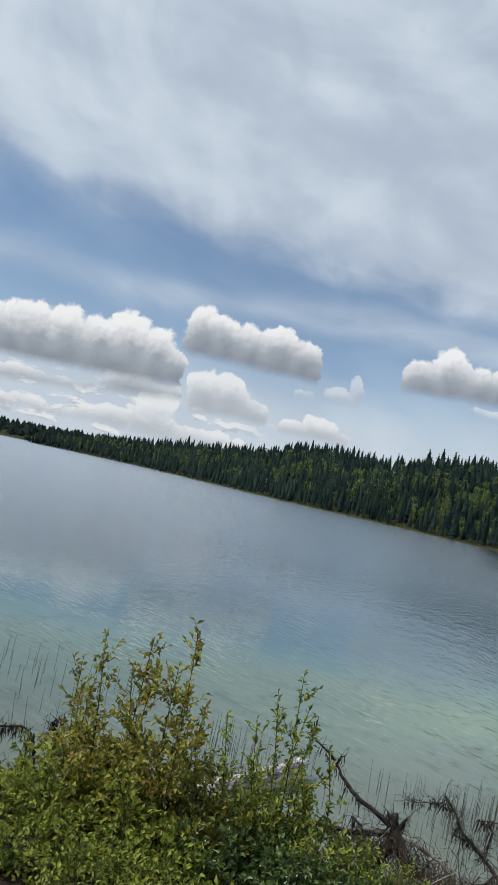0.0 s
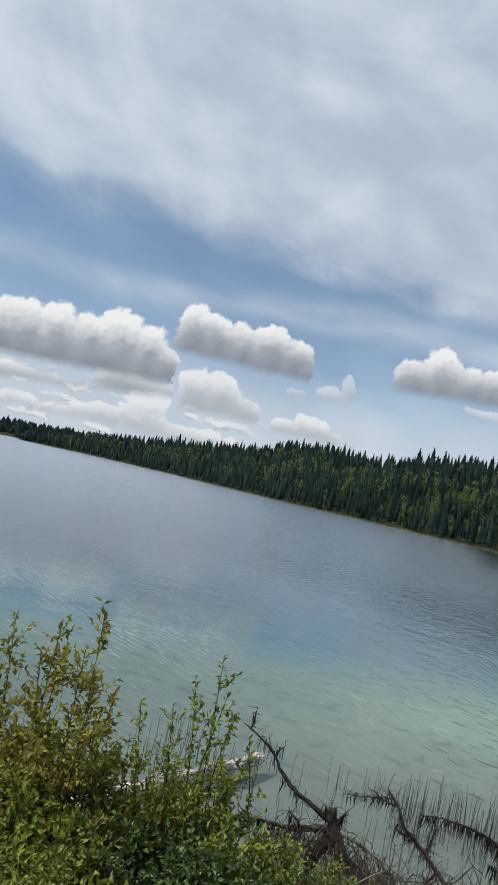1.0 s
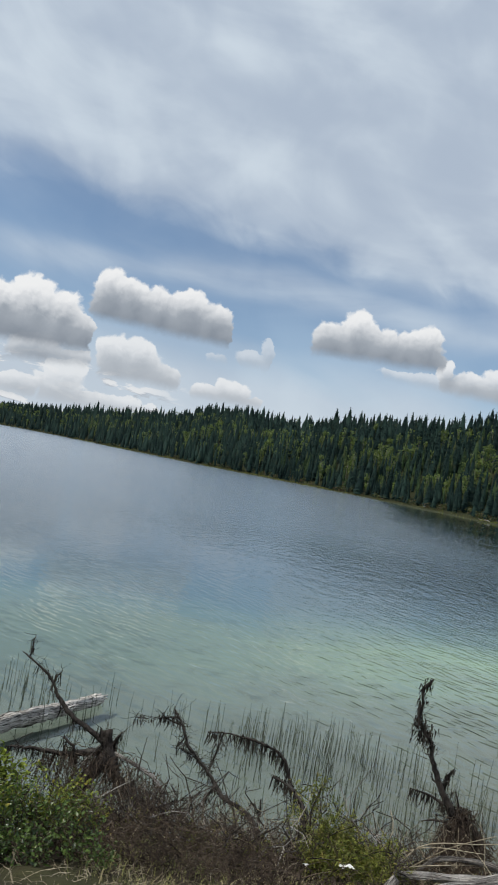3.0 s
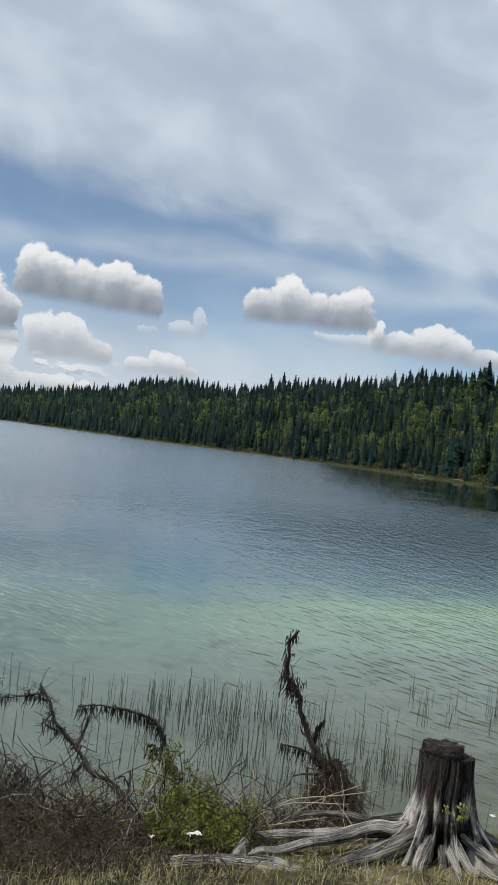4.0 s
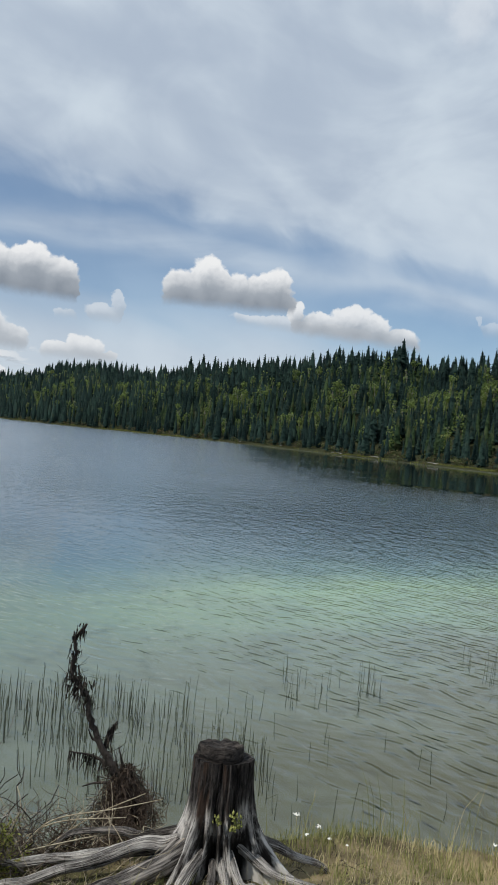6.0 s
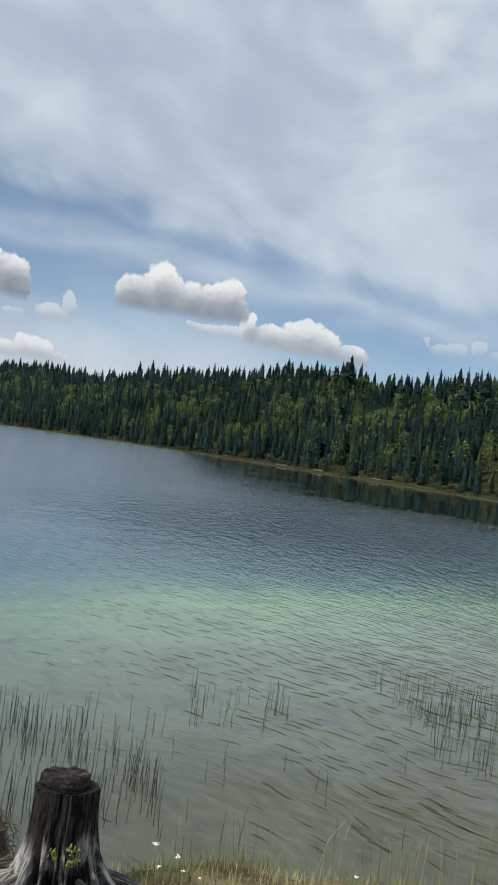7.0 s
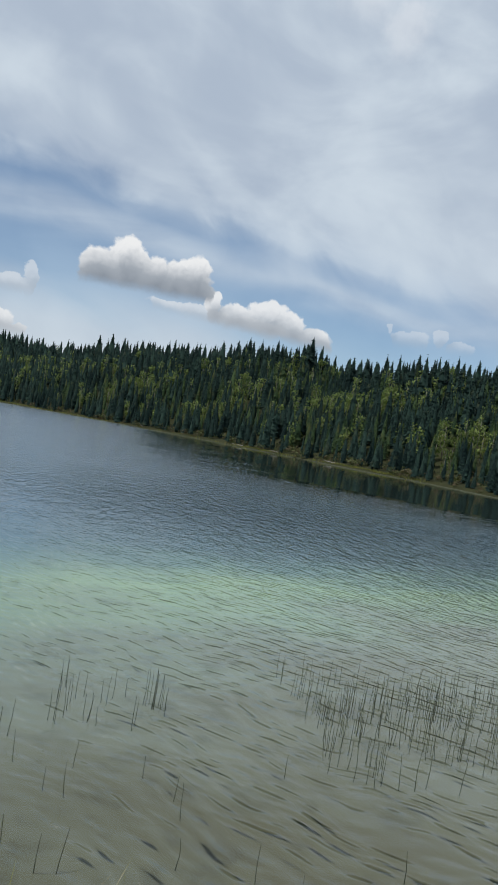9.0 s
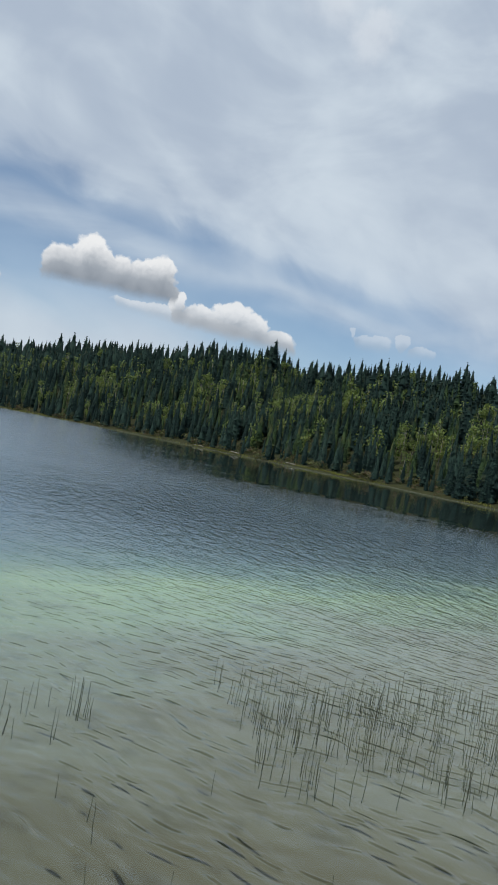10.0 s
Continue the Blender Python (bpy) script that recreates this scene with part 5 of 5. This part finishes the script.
def tangled_roots():
    """Bare roots and branches that arch out of the bank edge and back into it, dark and bleached ones."""
    rng = np.random.default_rng(53)
    for k in range(22):
        x, y = rng.uniform(-1.1, 1.5), rng.uniform(6.75, 7.35)
        turn, span, rise = rng.uniform(-0.9, 0.9), rng.uniform(0.18, 0.48), rng.uniform(0.22, 0.55)
        dx, dy = math.cos(turn) * span, math.sin(turn) * span * 0.6
        z0, z1 = height_at(x, y), height_at(x + dx, y + dy)
        at = np.array((x, y, z0))
        bleached = k % 3 == 0
        pts = [(0, 0, -0.08), (dx * 0.10 + rng.normal(0, 0.03), dy * 0.1, rise * 0.55), (dx * 0.42, dy * 0.4, rise + rng.normal(0, 0.04)), (dx * 0.85, dy * 0.8, rise * 0.72), (dx + rng.normal(0, 0.05), dy, z1 - z0 + rise * rng.uniform(-0.2, 0.3))]
        thing = empty("bare_root", at, "bleached bare root arching out of the bank" if bleached else "dark bare root arching out of the bank", "root", "bare roots on the bank edge")
        r = rng.uniform(0.009, 0.022)
        limb("root", pts, r, r * 0.4, PALE if bleached else DEAD, thing, sides=8, step=0.03, rough=0.3, wander=0.005, rng=rng)
        fine = Shape()
        twigs_along(fine, smooth_line(pts, 0.03), 14, 0.14, 0.003, rng, 0.0)
        tagged(mesh_object("twig_cluster", fine.verts(), fine.f, TWIG, thing), kind="stuff")


def driftwood_log():
    at = np.array((-2.5, 11.5, 0.06))
    rng = np.random.default_rng(51)
    thing = empty("driftwood_log", at, "bleached split driftwood log floating at the water's edge", "log")
    d = np.array((0.80, 2.2, 0.0))
    d /= np.linalg.norm(d)
    pts = [tuple(d * t + np.array((0, 0, 0.05 - 0.03 * t))) for t in (-3.0, -1.6, -0.5, 0.5, 1.18)]
    limb("log", pts, 0.15, 0.085, LOGWOOD, thing, sides=24, step=0.05, rough=0.12, fibre=0.30, wander=0.006, rng=rng)
    for off, a, b in ((0.05, -1.4, 1.28), (-0.06, -1.2, 1.22), (0.0, -0.8, 1.34), (-0.09, -1.8, 0.9)):
        side = np.array((d[1], -d[0], 0)) * off
        limb("splinter", [tuple(d * t + side + np.array((0, 0, 0.11 - 0.045 * t - abs(off) * 0.5))) for t in (a, (a + b) / 2, b)], 0.030, 0.014, LOGWOOD, thing, sides=7, step=0.06, rough=0.4, rng=rng)


tree_stump()
fallen_root()
snag()
dead_branches()
tangled_roots()
driftwood_log()


# ---- shrubs and herbs ----
def shrub(name, label, centre, spread, stems, tips, mat, leaf, seed, twig_len=0.22, twigs=11, leaf_gap=0.030, stem_r=0.007, shoots=(), group="leafy shrubs on the bank"):
    """Many stems out of the ground to a domed top, side twigs with leaves, and single taller shoots."""
    rng = np.random.default_rng(seed)
    at = np.array((centre[0], centre[1], height_at(*centre)))
    thing = empty(name, at, label, "shrub", group)
    wood = Shape()
    places, ways, side_twigs = [], [], []

    def leafy(line, start, gap, out=1.0):
        run = np.concatenate([[0], np.cumsum(np.linalg.norm(np.diff(line, axis=0), axis=1))])
        t = np.arange(run[-1] * start, run[-1], gap)
        t = t + rng.uniform(-0.4, 0.4, len(t)) * gap
        p = np.stack([np.interp(t, run, line[:, i]) for i in range(3)], axis=1)
        q = np.stack([np.interp(t + 0.03, run, line[:, i]) for i in range(3)], axis=1) - p
        w = q / (np.linalg.norm(q, axis=1, keepdims=True) + 1e-6) * 0.5 + rng.normal(0, 0.7, p.shape) * out
        w[:, 2] += 0.15
        places.extend(p + rng.normal(0, 0.004, p.shape))
        ways.extend(w)

    def stem(base, tip, r, count, start, sparse=1.0):
        mid = (base + tip) / 2 + np.array([rng.normal(0, 0.06), rng.normal(0, 0.06), 0.05])
        line = tube(wood, [base, mid, tip], r, r * 0.3, sides=5, step=0.08, rng=rng)
        fine = smooth_line([base, mid, tip], 0.03)
        leafy(fine, 0.55, leaf_gap * sparse)
        for _ in range(count):
            i = int(rng.uniform(start, 0.97) * (len(fine) - 1))
            p = fine[i]
            w = rng.normal(0, 1, 3)
            w[2] = abs(w[2]) * 0.5 + 0.25
            w /= np.linalg.norm(w)
            ln = twig_len * rng.uniform(0.5, 1.3) * (1.15 - i / len(fine) * 0.5)
            e = p + w * ln + np.array([0, 0, ln * 0.15])
            m = p + w * ln * 0.55 + rng.normal(0, 0.015, 3)
            side_twigs.append([p, m, e])
            leafy(np.array([p, m, e]), 0.2, leaf_gap)

    for _ in range(stems):
        a, q = rng.uniform(0, 6.28), math.sqrt(rng.uniform(0, 1))
        bx, by = math.cos(a) * q * spread[0] * 0.75, math.sin(a) * q * spread[1] * 0.75
        base = np.array([bx, by, height_at(centre[0] + bx, centre[1] + by) - at[2] - 0.03])
        tx, ty = math.cos(a) * q * spread[0] + rng.normal(0, 0.08), math.sin(a) * q * spread[1] + rng.normal(0, 0.08)
        top = np.interp(centre[0] + tx, [t[0] for t in tips], [t[1] for t in tips]) - at[2]
        tip = np.array([tx, ty, top * rng.uniform(0.55, 1.05) * (1 - 0.25 * q * q * abs(math.sin(a)))])
        stem(base, tip, stem_r, twigs, 0.25)
    for x, y, z, count in shoots:
        tip = np.array([x, y, z]) - at
        bx, by = tip[0] * 0.8 + rng.normal(0, 0.05), tip[1] * 0.8
        base = np.array([bx, by, height_at(centre[0] + bx, centre[1] + by) - at[2] - 0.03])
        stem(base, tip, stem_r * 1.1, int(count * 1.7), 0.35, 0.9)
    v, f = leaf_cards(np.array(places), np.array(ways), leaf[0], leaf[1], rng)
    strands(wood, side_twigs, stem_r * 0.35, stem_r * 0.15)
    tagged(mesh_object("stem_cluster", wood.verts(), wood.f, TWIG, thing, smooth=True), kind="stuff")
    mesh_object("foliage", v, f, mat, thing)
    return thing


shrub("leafy_shrub", "tall green shrub with yellow and reddish turning leaves", (-2.28, 5.25), (1.02, 0.55), 74,
      [(-3.7, 1.95), (-3.2, 2.30), (-2.7, 2.50), (-2.1, 2.62), (-1.7, 2.25), (-1.2, 2.10)], TURNING, (0.060, 0.034), 61, 0.24, 14, 0.022,
      shoots=[(-2.08, 5.03, 3.40, 16), (-2.20, 5.10, 3.12, 14), (-2.14, 5.20, 2.95, 12), (-2.40, 5.20, 3.05, 12), (-2.50, 5.25, 3.22, 14), (-2.65, 5.30, 2.95, 12), (-3.40, 5.95, 2.72, 9), (-3.25, 5.70, 2.60, 9), (-2.98, 5.40, 3.12, 10), (-1.95, 5.20, 2.85, 10), (-2.95, 5.30, 2.75, 10)])
shrub("leafy_shrub", "sparse slender shrub with small green leaves", (-1.15, 5.65), (0.66, 0.42), 66,
      [(-1.8, 2.38), (-1.3, 2.42), (-0.9, 2.28), (-0.5, 1.95), (-0.2, 1.75)], LEAVES, (0.054, 0.030), 62, 0.20, 12, 0.024,
      shoots=[(-1.33, 5.67, 3.18, 9), (-1.50, 5.62, 2.98, 8), (-1.22, 5.60, 2.95, 7), (-1.15, 5.70, 2.80, 8), (-1.02, 5.72, 2.62, 6), (-1.62, 5.60, 2.72, 6), (-1.85, 5.50, 2.74, 6)])
shrub("leafy_shrub", "dense yellow-green shrub in front of taller shrubs", (-2.40, 4.62), (1.05, 0.45), 64,
      [(-4.2, 1.95), (-3.4, 2.10), (-2.7, 2.25), (-2.0, 2.12), (-1.4, 1.95)], LEAVES, (0.056, 0.032), 66, 0.22, 13, 0.022,
      shoots=[(-2.75, 4.60, 2.48, 9), (-2.30, 4.55, 2.42, 9), (-3.1, 4.7, 2.40, 8)])
shrub("leafy_shrub", "green shrub with shiny leaves darkened for shade on the slope", (-1.10, 5.00), (0.85, 0.42), 60,
      [(-2.0, 2.25), (-1.4, 2.20), (-0.8, 2.05), (-0.2, 1.85)], SHADED_GLOSSY, (0.052, 0.030), 67, 0.20, 13, 0.023)
shrub("leafy_shrub", "bright green shrub low on the slope", (-2.45, 4.05), (1.25, 0.40), 60,
      [(-4.2, 2.0), (-3.4, 2.08), (-2.7, 2.12), (-2.0, 2.05), (-1.4, 1.95)], LEAVES, (0.044, 0.025), 68, 0.20, 12, 0.026)
shrub("low_shrub", "low yellow-green shrub spilling over the bank edge", (-0.45, 6.20), (0.55, 0.36), 34,
      [(-1.1, 1.75), (-0.6, 1.80), (-0.2, 1.70), (0.2, 1.45)], LEAVES, (0.036, 0.020), 63, 0.18, 10, 0.024)
shrub("flowering_herb", "light green leafy herb clump with small white flowers", (1.80, 6.45), (0.40, 0.32), 95,
      [(1.4, 1.62), (1.6, 1.78), (1.85, 1.76), (2.05, 1.66), (2.3, 1.5)], FRESH, (0.036, 0.012), 64, 0.13, 12, 0.014, 0.004,
      shoots=[(1.52, 6.60, 2.06, 12), (1.58, 6.62, 1.98, 12), (1.64, 6.62, 1.90, 10), (1.46, 6.60, 1.95, 10), (2.12, 6.55, 1.74, 6), (2.2, 6.5, 1.68, 6)], group="herb clumps on the bank")
shrub("low_shrub", "low leafy green growth on the slope below the brush", (-0.25, 5.35), (0.70, 0.45), 44,
      [(-1.0, 2.00), (-0.5, 1.98), (0.0, 1.92), (0.5, 1.80)], SHADED_GLOSSY, (0.036, 0.020), 69, 0.15, 9, 0.026)
shrub("flowering_herb", "thin green herbs growing through dead brush", (0.75, 6.55), (0.75, 0.30), 30,
      [(-0.1, 1.40), (0.6, 1.50), (1.2, 1.55), (1.6, 1.50)], FRESH, (0.034, 0.013), 65, 0.12, 6, 0.024, 0.003, group="herb clumps on the bank")


def brush(name, label, count, xs, ys, rise, seed, mat, r=0.0034, longest=0.50):
    """Fine dead twigs and stalks lying and standing in a thicket."""
    rng = np.random.default_rng(seed)
    s = Shape()
    x, y = rng.uniform(*xs, count), rng.uniform(*ys, count)
    p = np.c_[x, y, height(x, y) - 0.02 + rng.uniform(0, rise, count) * rng.random(count)]
    w = rng.normal(0, 1, (count, 3))
    w[:, 2] = np.abs(w[:, 2]) * (0.8 if longest > 0.3 else 0.2)
    w /= np.linalg.norm(w, axis=1, keepdims=True)
    ln = rng.uniform(0.25, 1.0, count) * longest
    paths = bent(p, p + w * ln[:, None], ln * 0.12, rng, 6)
    strands(s, paths, r, r * 0.4)
    fork = paths[:, 3]
    strands(s, bent(fork, fork + rng.normal(0, 0.35, fork.shape) * ln[:, None], ln * 0.06, rng, 4), r * 0.6, r * 0.3)
    return tagged(mesh_object(name, s.verts(), s.f, mat), label, "brush", kind="stuff")


brush("dead_brush", "thicket of fine brown dead twigs on the bank edge", 900, (-1.1, 2.3), (6.2, 6.95), 0.20, 71, TWIG)
brush("dead_brush", "dark thick dead twigs tangled on the bank edge", 260, (-1.0, 2.2), (6.3, 7.2), 0.28, 77, DEAD, 0.0075, 0.62)
brush("dead_brush", "grey bleached dead twigs among brown brush", 130, (-0.9, 2.3), (6.2, 7.3), 0.30, 78, PALE, 0.0060, 0.60)
brush("dry_stalks", "dry pale stalks lying through the brush", 260, (-0.6, 3.0), (6.2, 7.3), 0.20, 72, STRAW)
brush("root_litter", "dark dead twigs and bark litter round the stump", 700, (0.8, 4.5), (5.0, 7.0), 0.03, 73, DEAD, 0.0034, 0.16)
brush("root_litter", "pale broken twigs and straw litter round the stump", 1500, (0.2, 4.8), (4.9, 6.8), 0.02, 75, STRAW, 0.0022, 0.20)
brush("dead_brush", "brown dead twigs heaped behind the stump roots", 420, (1.9, 2.9), (6.7, 7.3), 0.12, 79, TWIG, 0.0034, 0.45)
brush("dead_brush", "brown dead twigs on dark soil below the stump", 320, (0.3, 2.2), (5.0, 6.0), 0.03, 80, TWIG, 0.0032, 0.34)
brush("dead_brush", "dark dead brush on the slope by the shrubs", 800, (-0.5, 1.5), (5.5, 6.4), 0.15, 76, TWIG)
brush("dead_brush", "grey brown dead twigs beside the leafy shrub", 520, (-4.9, -3.2), (5.5, 6.9), 0.25, 74, TWIG)


def stalks():
    """Long pale stalks that arch over the brush by the snag."""
    for k, pts in enumerate([[(2.22, 6.70, 1.50), (2.40, 6.70, 1.69), (2.79, 6.70, 1.79), (3.08, 6.70, 1.87)], [(2.10, 6.75, 1.45), (2.40, 6.80, 1.62), (2.85, 6.85, 1.66)],
                             [(2.20, 6.60, 1.52), (2.55, 6.65, 1.60), (2.90, 6.75, 1.64)], [(2.05, 6.80, 1.42), (2.16, 6.85, 1.66), (2.12, 6.88, 1.80)], [(2.30, 6.85, 1.40), (2.62, 6.95, 1.60), (2.95, 7.0, 1.75)]]):
        at = np.array(pts[0])
        thing = empty("dry_stalk", at, "long dry pale plant stalk bent over the brush", "stalk", "dry stalks")
        limb("stem", local_to(at, pts), 0.0055, 0.003, STRAW, thing, sides=5, step=0.05, rng=np.random.default_rng(k))


stalks()


def flowers():
    """White flat flower heads on thin stems."""
    rng = np.random.default_rng(81)
    spots = [(1.83, 6.10, 1.685, 0.027), (1.78, 6.12, 1.66, 0.020), (1.54, 6.10, 1.62, 0.016), (1.98, 6.34, 1.50, 0.016), (4.04, 6.86, 1.62, 0.012), (4.20, 6.90, 1.58, 0.013), (4.30, 6.80, 1.60, 0.010),
             (4.02, 7.30, 1.52, 0.020), (4.18, 7.25, 1.47, 0.018), (5.40, 7.1, 1.50, 0.014), (1.65, 6.3, 1.46, 0.014)]
    for x, y, z, r in spots:
        g = height_at(x, y) - 0.02
        thing = empty("white_flower", (x, y, g), "small white flat flower head on a thin stem", "flower", "white flowers on the bank")
        limb("stem", [(0.02, 0.01, 0), (0.01, 0, (z - g) * 0.5), (0, 0, z - g)], 0.0025, 0.0018, BLADES, thing, sides=4, step=0.08)
        head = Shape()
        for _ in range(26):
            o = rng.normal(0, r * 0.5, 2)
            q = rng.uniform(0.2, 0.42) * r
            c = np.array([o[0], o[1], z - g + rng.normal(0, r * 0.12) + 0.004])
            ring = [c + np.array([math.cos(t) * q, math.sin(t) * q, 0.0]) for t in np.linspace(0, 6.28, 6)[:-1]]
            head.extend([c + np.array([0, 0, q * 0.5])] + ring + [c - np.array([0, 0, q * 0.7])], [(0, i + 1, (i + 1) % 5 + 1) for i in range(5)] + [(6, (i + 1) % 5 + 1, i + 1) for i in range(5)])
        mesh_object("flower_head", head.verts(), head.f, PETALS, thing)


flowers()


# ---- grass and rushes ----
def grass(name, label, count, xs, ys, tall, seed, mat, lean=0.5, clump=0.35, roots=0.16):
    rng = np.random.default_rng(seed)
    x, y = rng.uniform(*xs, count * 2), rng.uniform(*ys, count * 2)
    keep = (wavy(x, y, 0.22, seed) > rng.uniform(-1.0, clump, count * 2)) & (y < bank_edge(x) + 0.25) & (np.hypot(x - 3.44, y - 6.5) > 0.42) & ((x > 4.1) | (y > 6.75) | (y < 5.2) | (rng.random(count * 2) < roots))
    x, y = x[keep][:count], y[keep][:count]
    z = height(x, y) - 0.015
    n = len(x)
    h = rng.uniform(*tall, n)
    a = rng.uniform(0, 6.28, n)
    out = h * rng.uniform(0.1, lean, n)
    dx, dy = np.cos(a), np.sin(a)
    w = rng.uniform(0.0012, 0.0030, n)
    sx, sy = -dy * w, dx * w
    v = np.stack([np.c_[x - sx, y - sy, z], np.c_[x + sx, y + sy, z],
                  np.c_[x + dx * out * 0.35 + sx * 0.8, y + dy * out * 0.35 + sy * 0.8, z + h * 0.6], np.c_[x + dx * out * 0.35 - sx * 0.8, y + dy * out * 0.35 - sy * 0.8, z + h * 0.6],
                  np.c_[x + dx * out, y + dy * out, z + h]], axis=1).reshape(-1, 3)
    o = np.arange(n)[:, None] * 5
    f = np.concatenate([o + np.array([0, 1, 2]), o + np.array([0, 2, 3]), o + np.array([3, 2, 4])], axis=1).reshape(-1, 3)
    return tagged(mesh_object(name, v, f.tolist(), mat), label, "grass", kind="stuff")


grass("bank_grass", "green and straw coloured grass along the bank edge", 17000, (3.3, 9.5), (5.7, 7.9), (0.03, 0.13), 91, BLADES, 0.8)
grass("tall_grass", "sparse tall dry grass stems on the bank edge", 220, (3.8, 9.5), (6.6, 7.8), (0.22, 0.42), 92, BLADES, 0.6)
grass("tall_grass", "few long dry grass stems on the bank edge", 90, (4.5, 7.8), (7.0, 7.6), (0.40, 0.60), 97, BLADES, 0.5)
grass("bank_grass", "thin green grass among roots and brush", 2200, (-0.8, 3.4), (5.5, 6.9), (0.04, 0.14), 93, BLADES)
grass("bank_grass", "short dry grass on the slope", 7000, (0.6, 5.0), (3.4, 5.3), (0.04, 0.12), 94, BLADES, 1.0)
grass("bank_grass", "short dry and green grass on the slope", 9000, (0.8, 9.0), (-3.0, 5.2), (0.03, 0.10), 96, BLADES, 1.1)
brush("root_litter", "dead twigs and dry straw litter on the slope", 1100, (-1.6, 4.0), (3.8, 5.3), 0.02, 82, STRAW, 0.0022, 0.18)
grass("bank_grass", "short dry and green grass between the stump roots", 5200, (0.2, 4.6), (4.9, 6.35), (0.03, 0.11), 95, BLADES, 1.2, 0.3, 1.0)


def rushes(name, label, count, xs, ys, tall, seed, slant=0.07):
    """Upright rush stems standing in the shallows."""
    rng = np.random.default_rng(seed)
    s = Shape()
    x, y = rng.uniform(*xs, count * 6), rng.uniform(*ys, count * 6)
    if count > 60:
        keep = wavy(x, y, 0.8, seed) > rng.uniform(-0.7, 0.8, len(x))
        x, y = x[keep], y[keep]
    x, y = x[:count], y[:count]
    h = rng.uniform(*tall, count)
    foot = np.c_[x, y, height(x, y) - 0.05]
    top = np.c_[x + rng.normal(0, slant, count) * h, y + rng.normal(0, slant, count) * h, h]
    paths = bent(foot, top, 0.008, rng, 5)
    broken = rng.random(count) < 0.07
    paths[broken, 4] = paths[broken, 3] + np.c_[rng.normal(0, 0.10, broken.sum()), rng.normal(0, 0.05, broken.sum()), -rng.uniform(0, 0.10, broken.sum())]
    strands(s, paths, 0.0060, 0.0026)
    return tagged(mesh_object(name, s.verts(), s.f, RUSH, smooth=True), label, "rushes", kind="stuff")


rushes("rush_bed", "dense bed of dark green rushes standing in the shallows", 420, (0.2, 4.2), (10.4, 13.4), (0.20, 0.48), 101)
rushes("rush_bed", "bed of dark rushes standing in rippled water", 520, (8.4, 14.8), (12.6, 16.8), (0.22, 0.50), 102)
rushes("rush_bed", "sparse rushes round the driftwood log", 120, (-4.0, 0.2), (10.8, 13.2), (0.20, 0.42), 103)
rushes("rush_bed", "few thin rushes standing in open water", 55, (-9.5, -5.5), (10.5, 14.5), (0.22, 0.45), 104)
rushes("rush_tuft", "tuft of rushes standing alone in the water", 9, (5.92, 6.22), (14.55, 14.80), (0.34, 0.50), 105, 0.05)
rushes("rush_tuft", "thin scattered rushes in the shallows", 26, (4.6, 6.3), (13.6, 15.2), (0.18, 0.38), 106)
rushes("rush_tuft", "thin scattered rushes in the shallows", 14, (4.0, 8.6), (9.8, 13.0), (0.14, 0.32), 107)
rushes("rush_tuft", "thin scattered rushes near the bank", 6, (4.3, 5.2), (9.4, 10.4), (0.2, 0.36), 108)
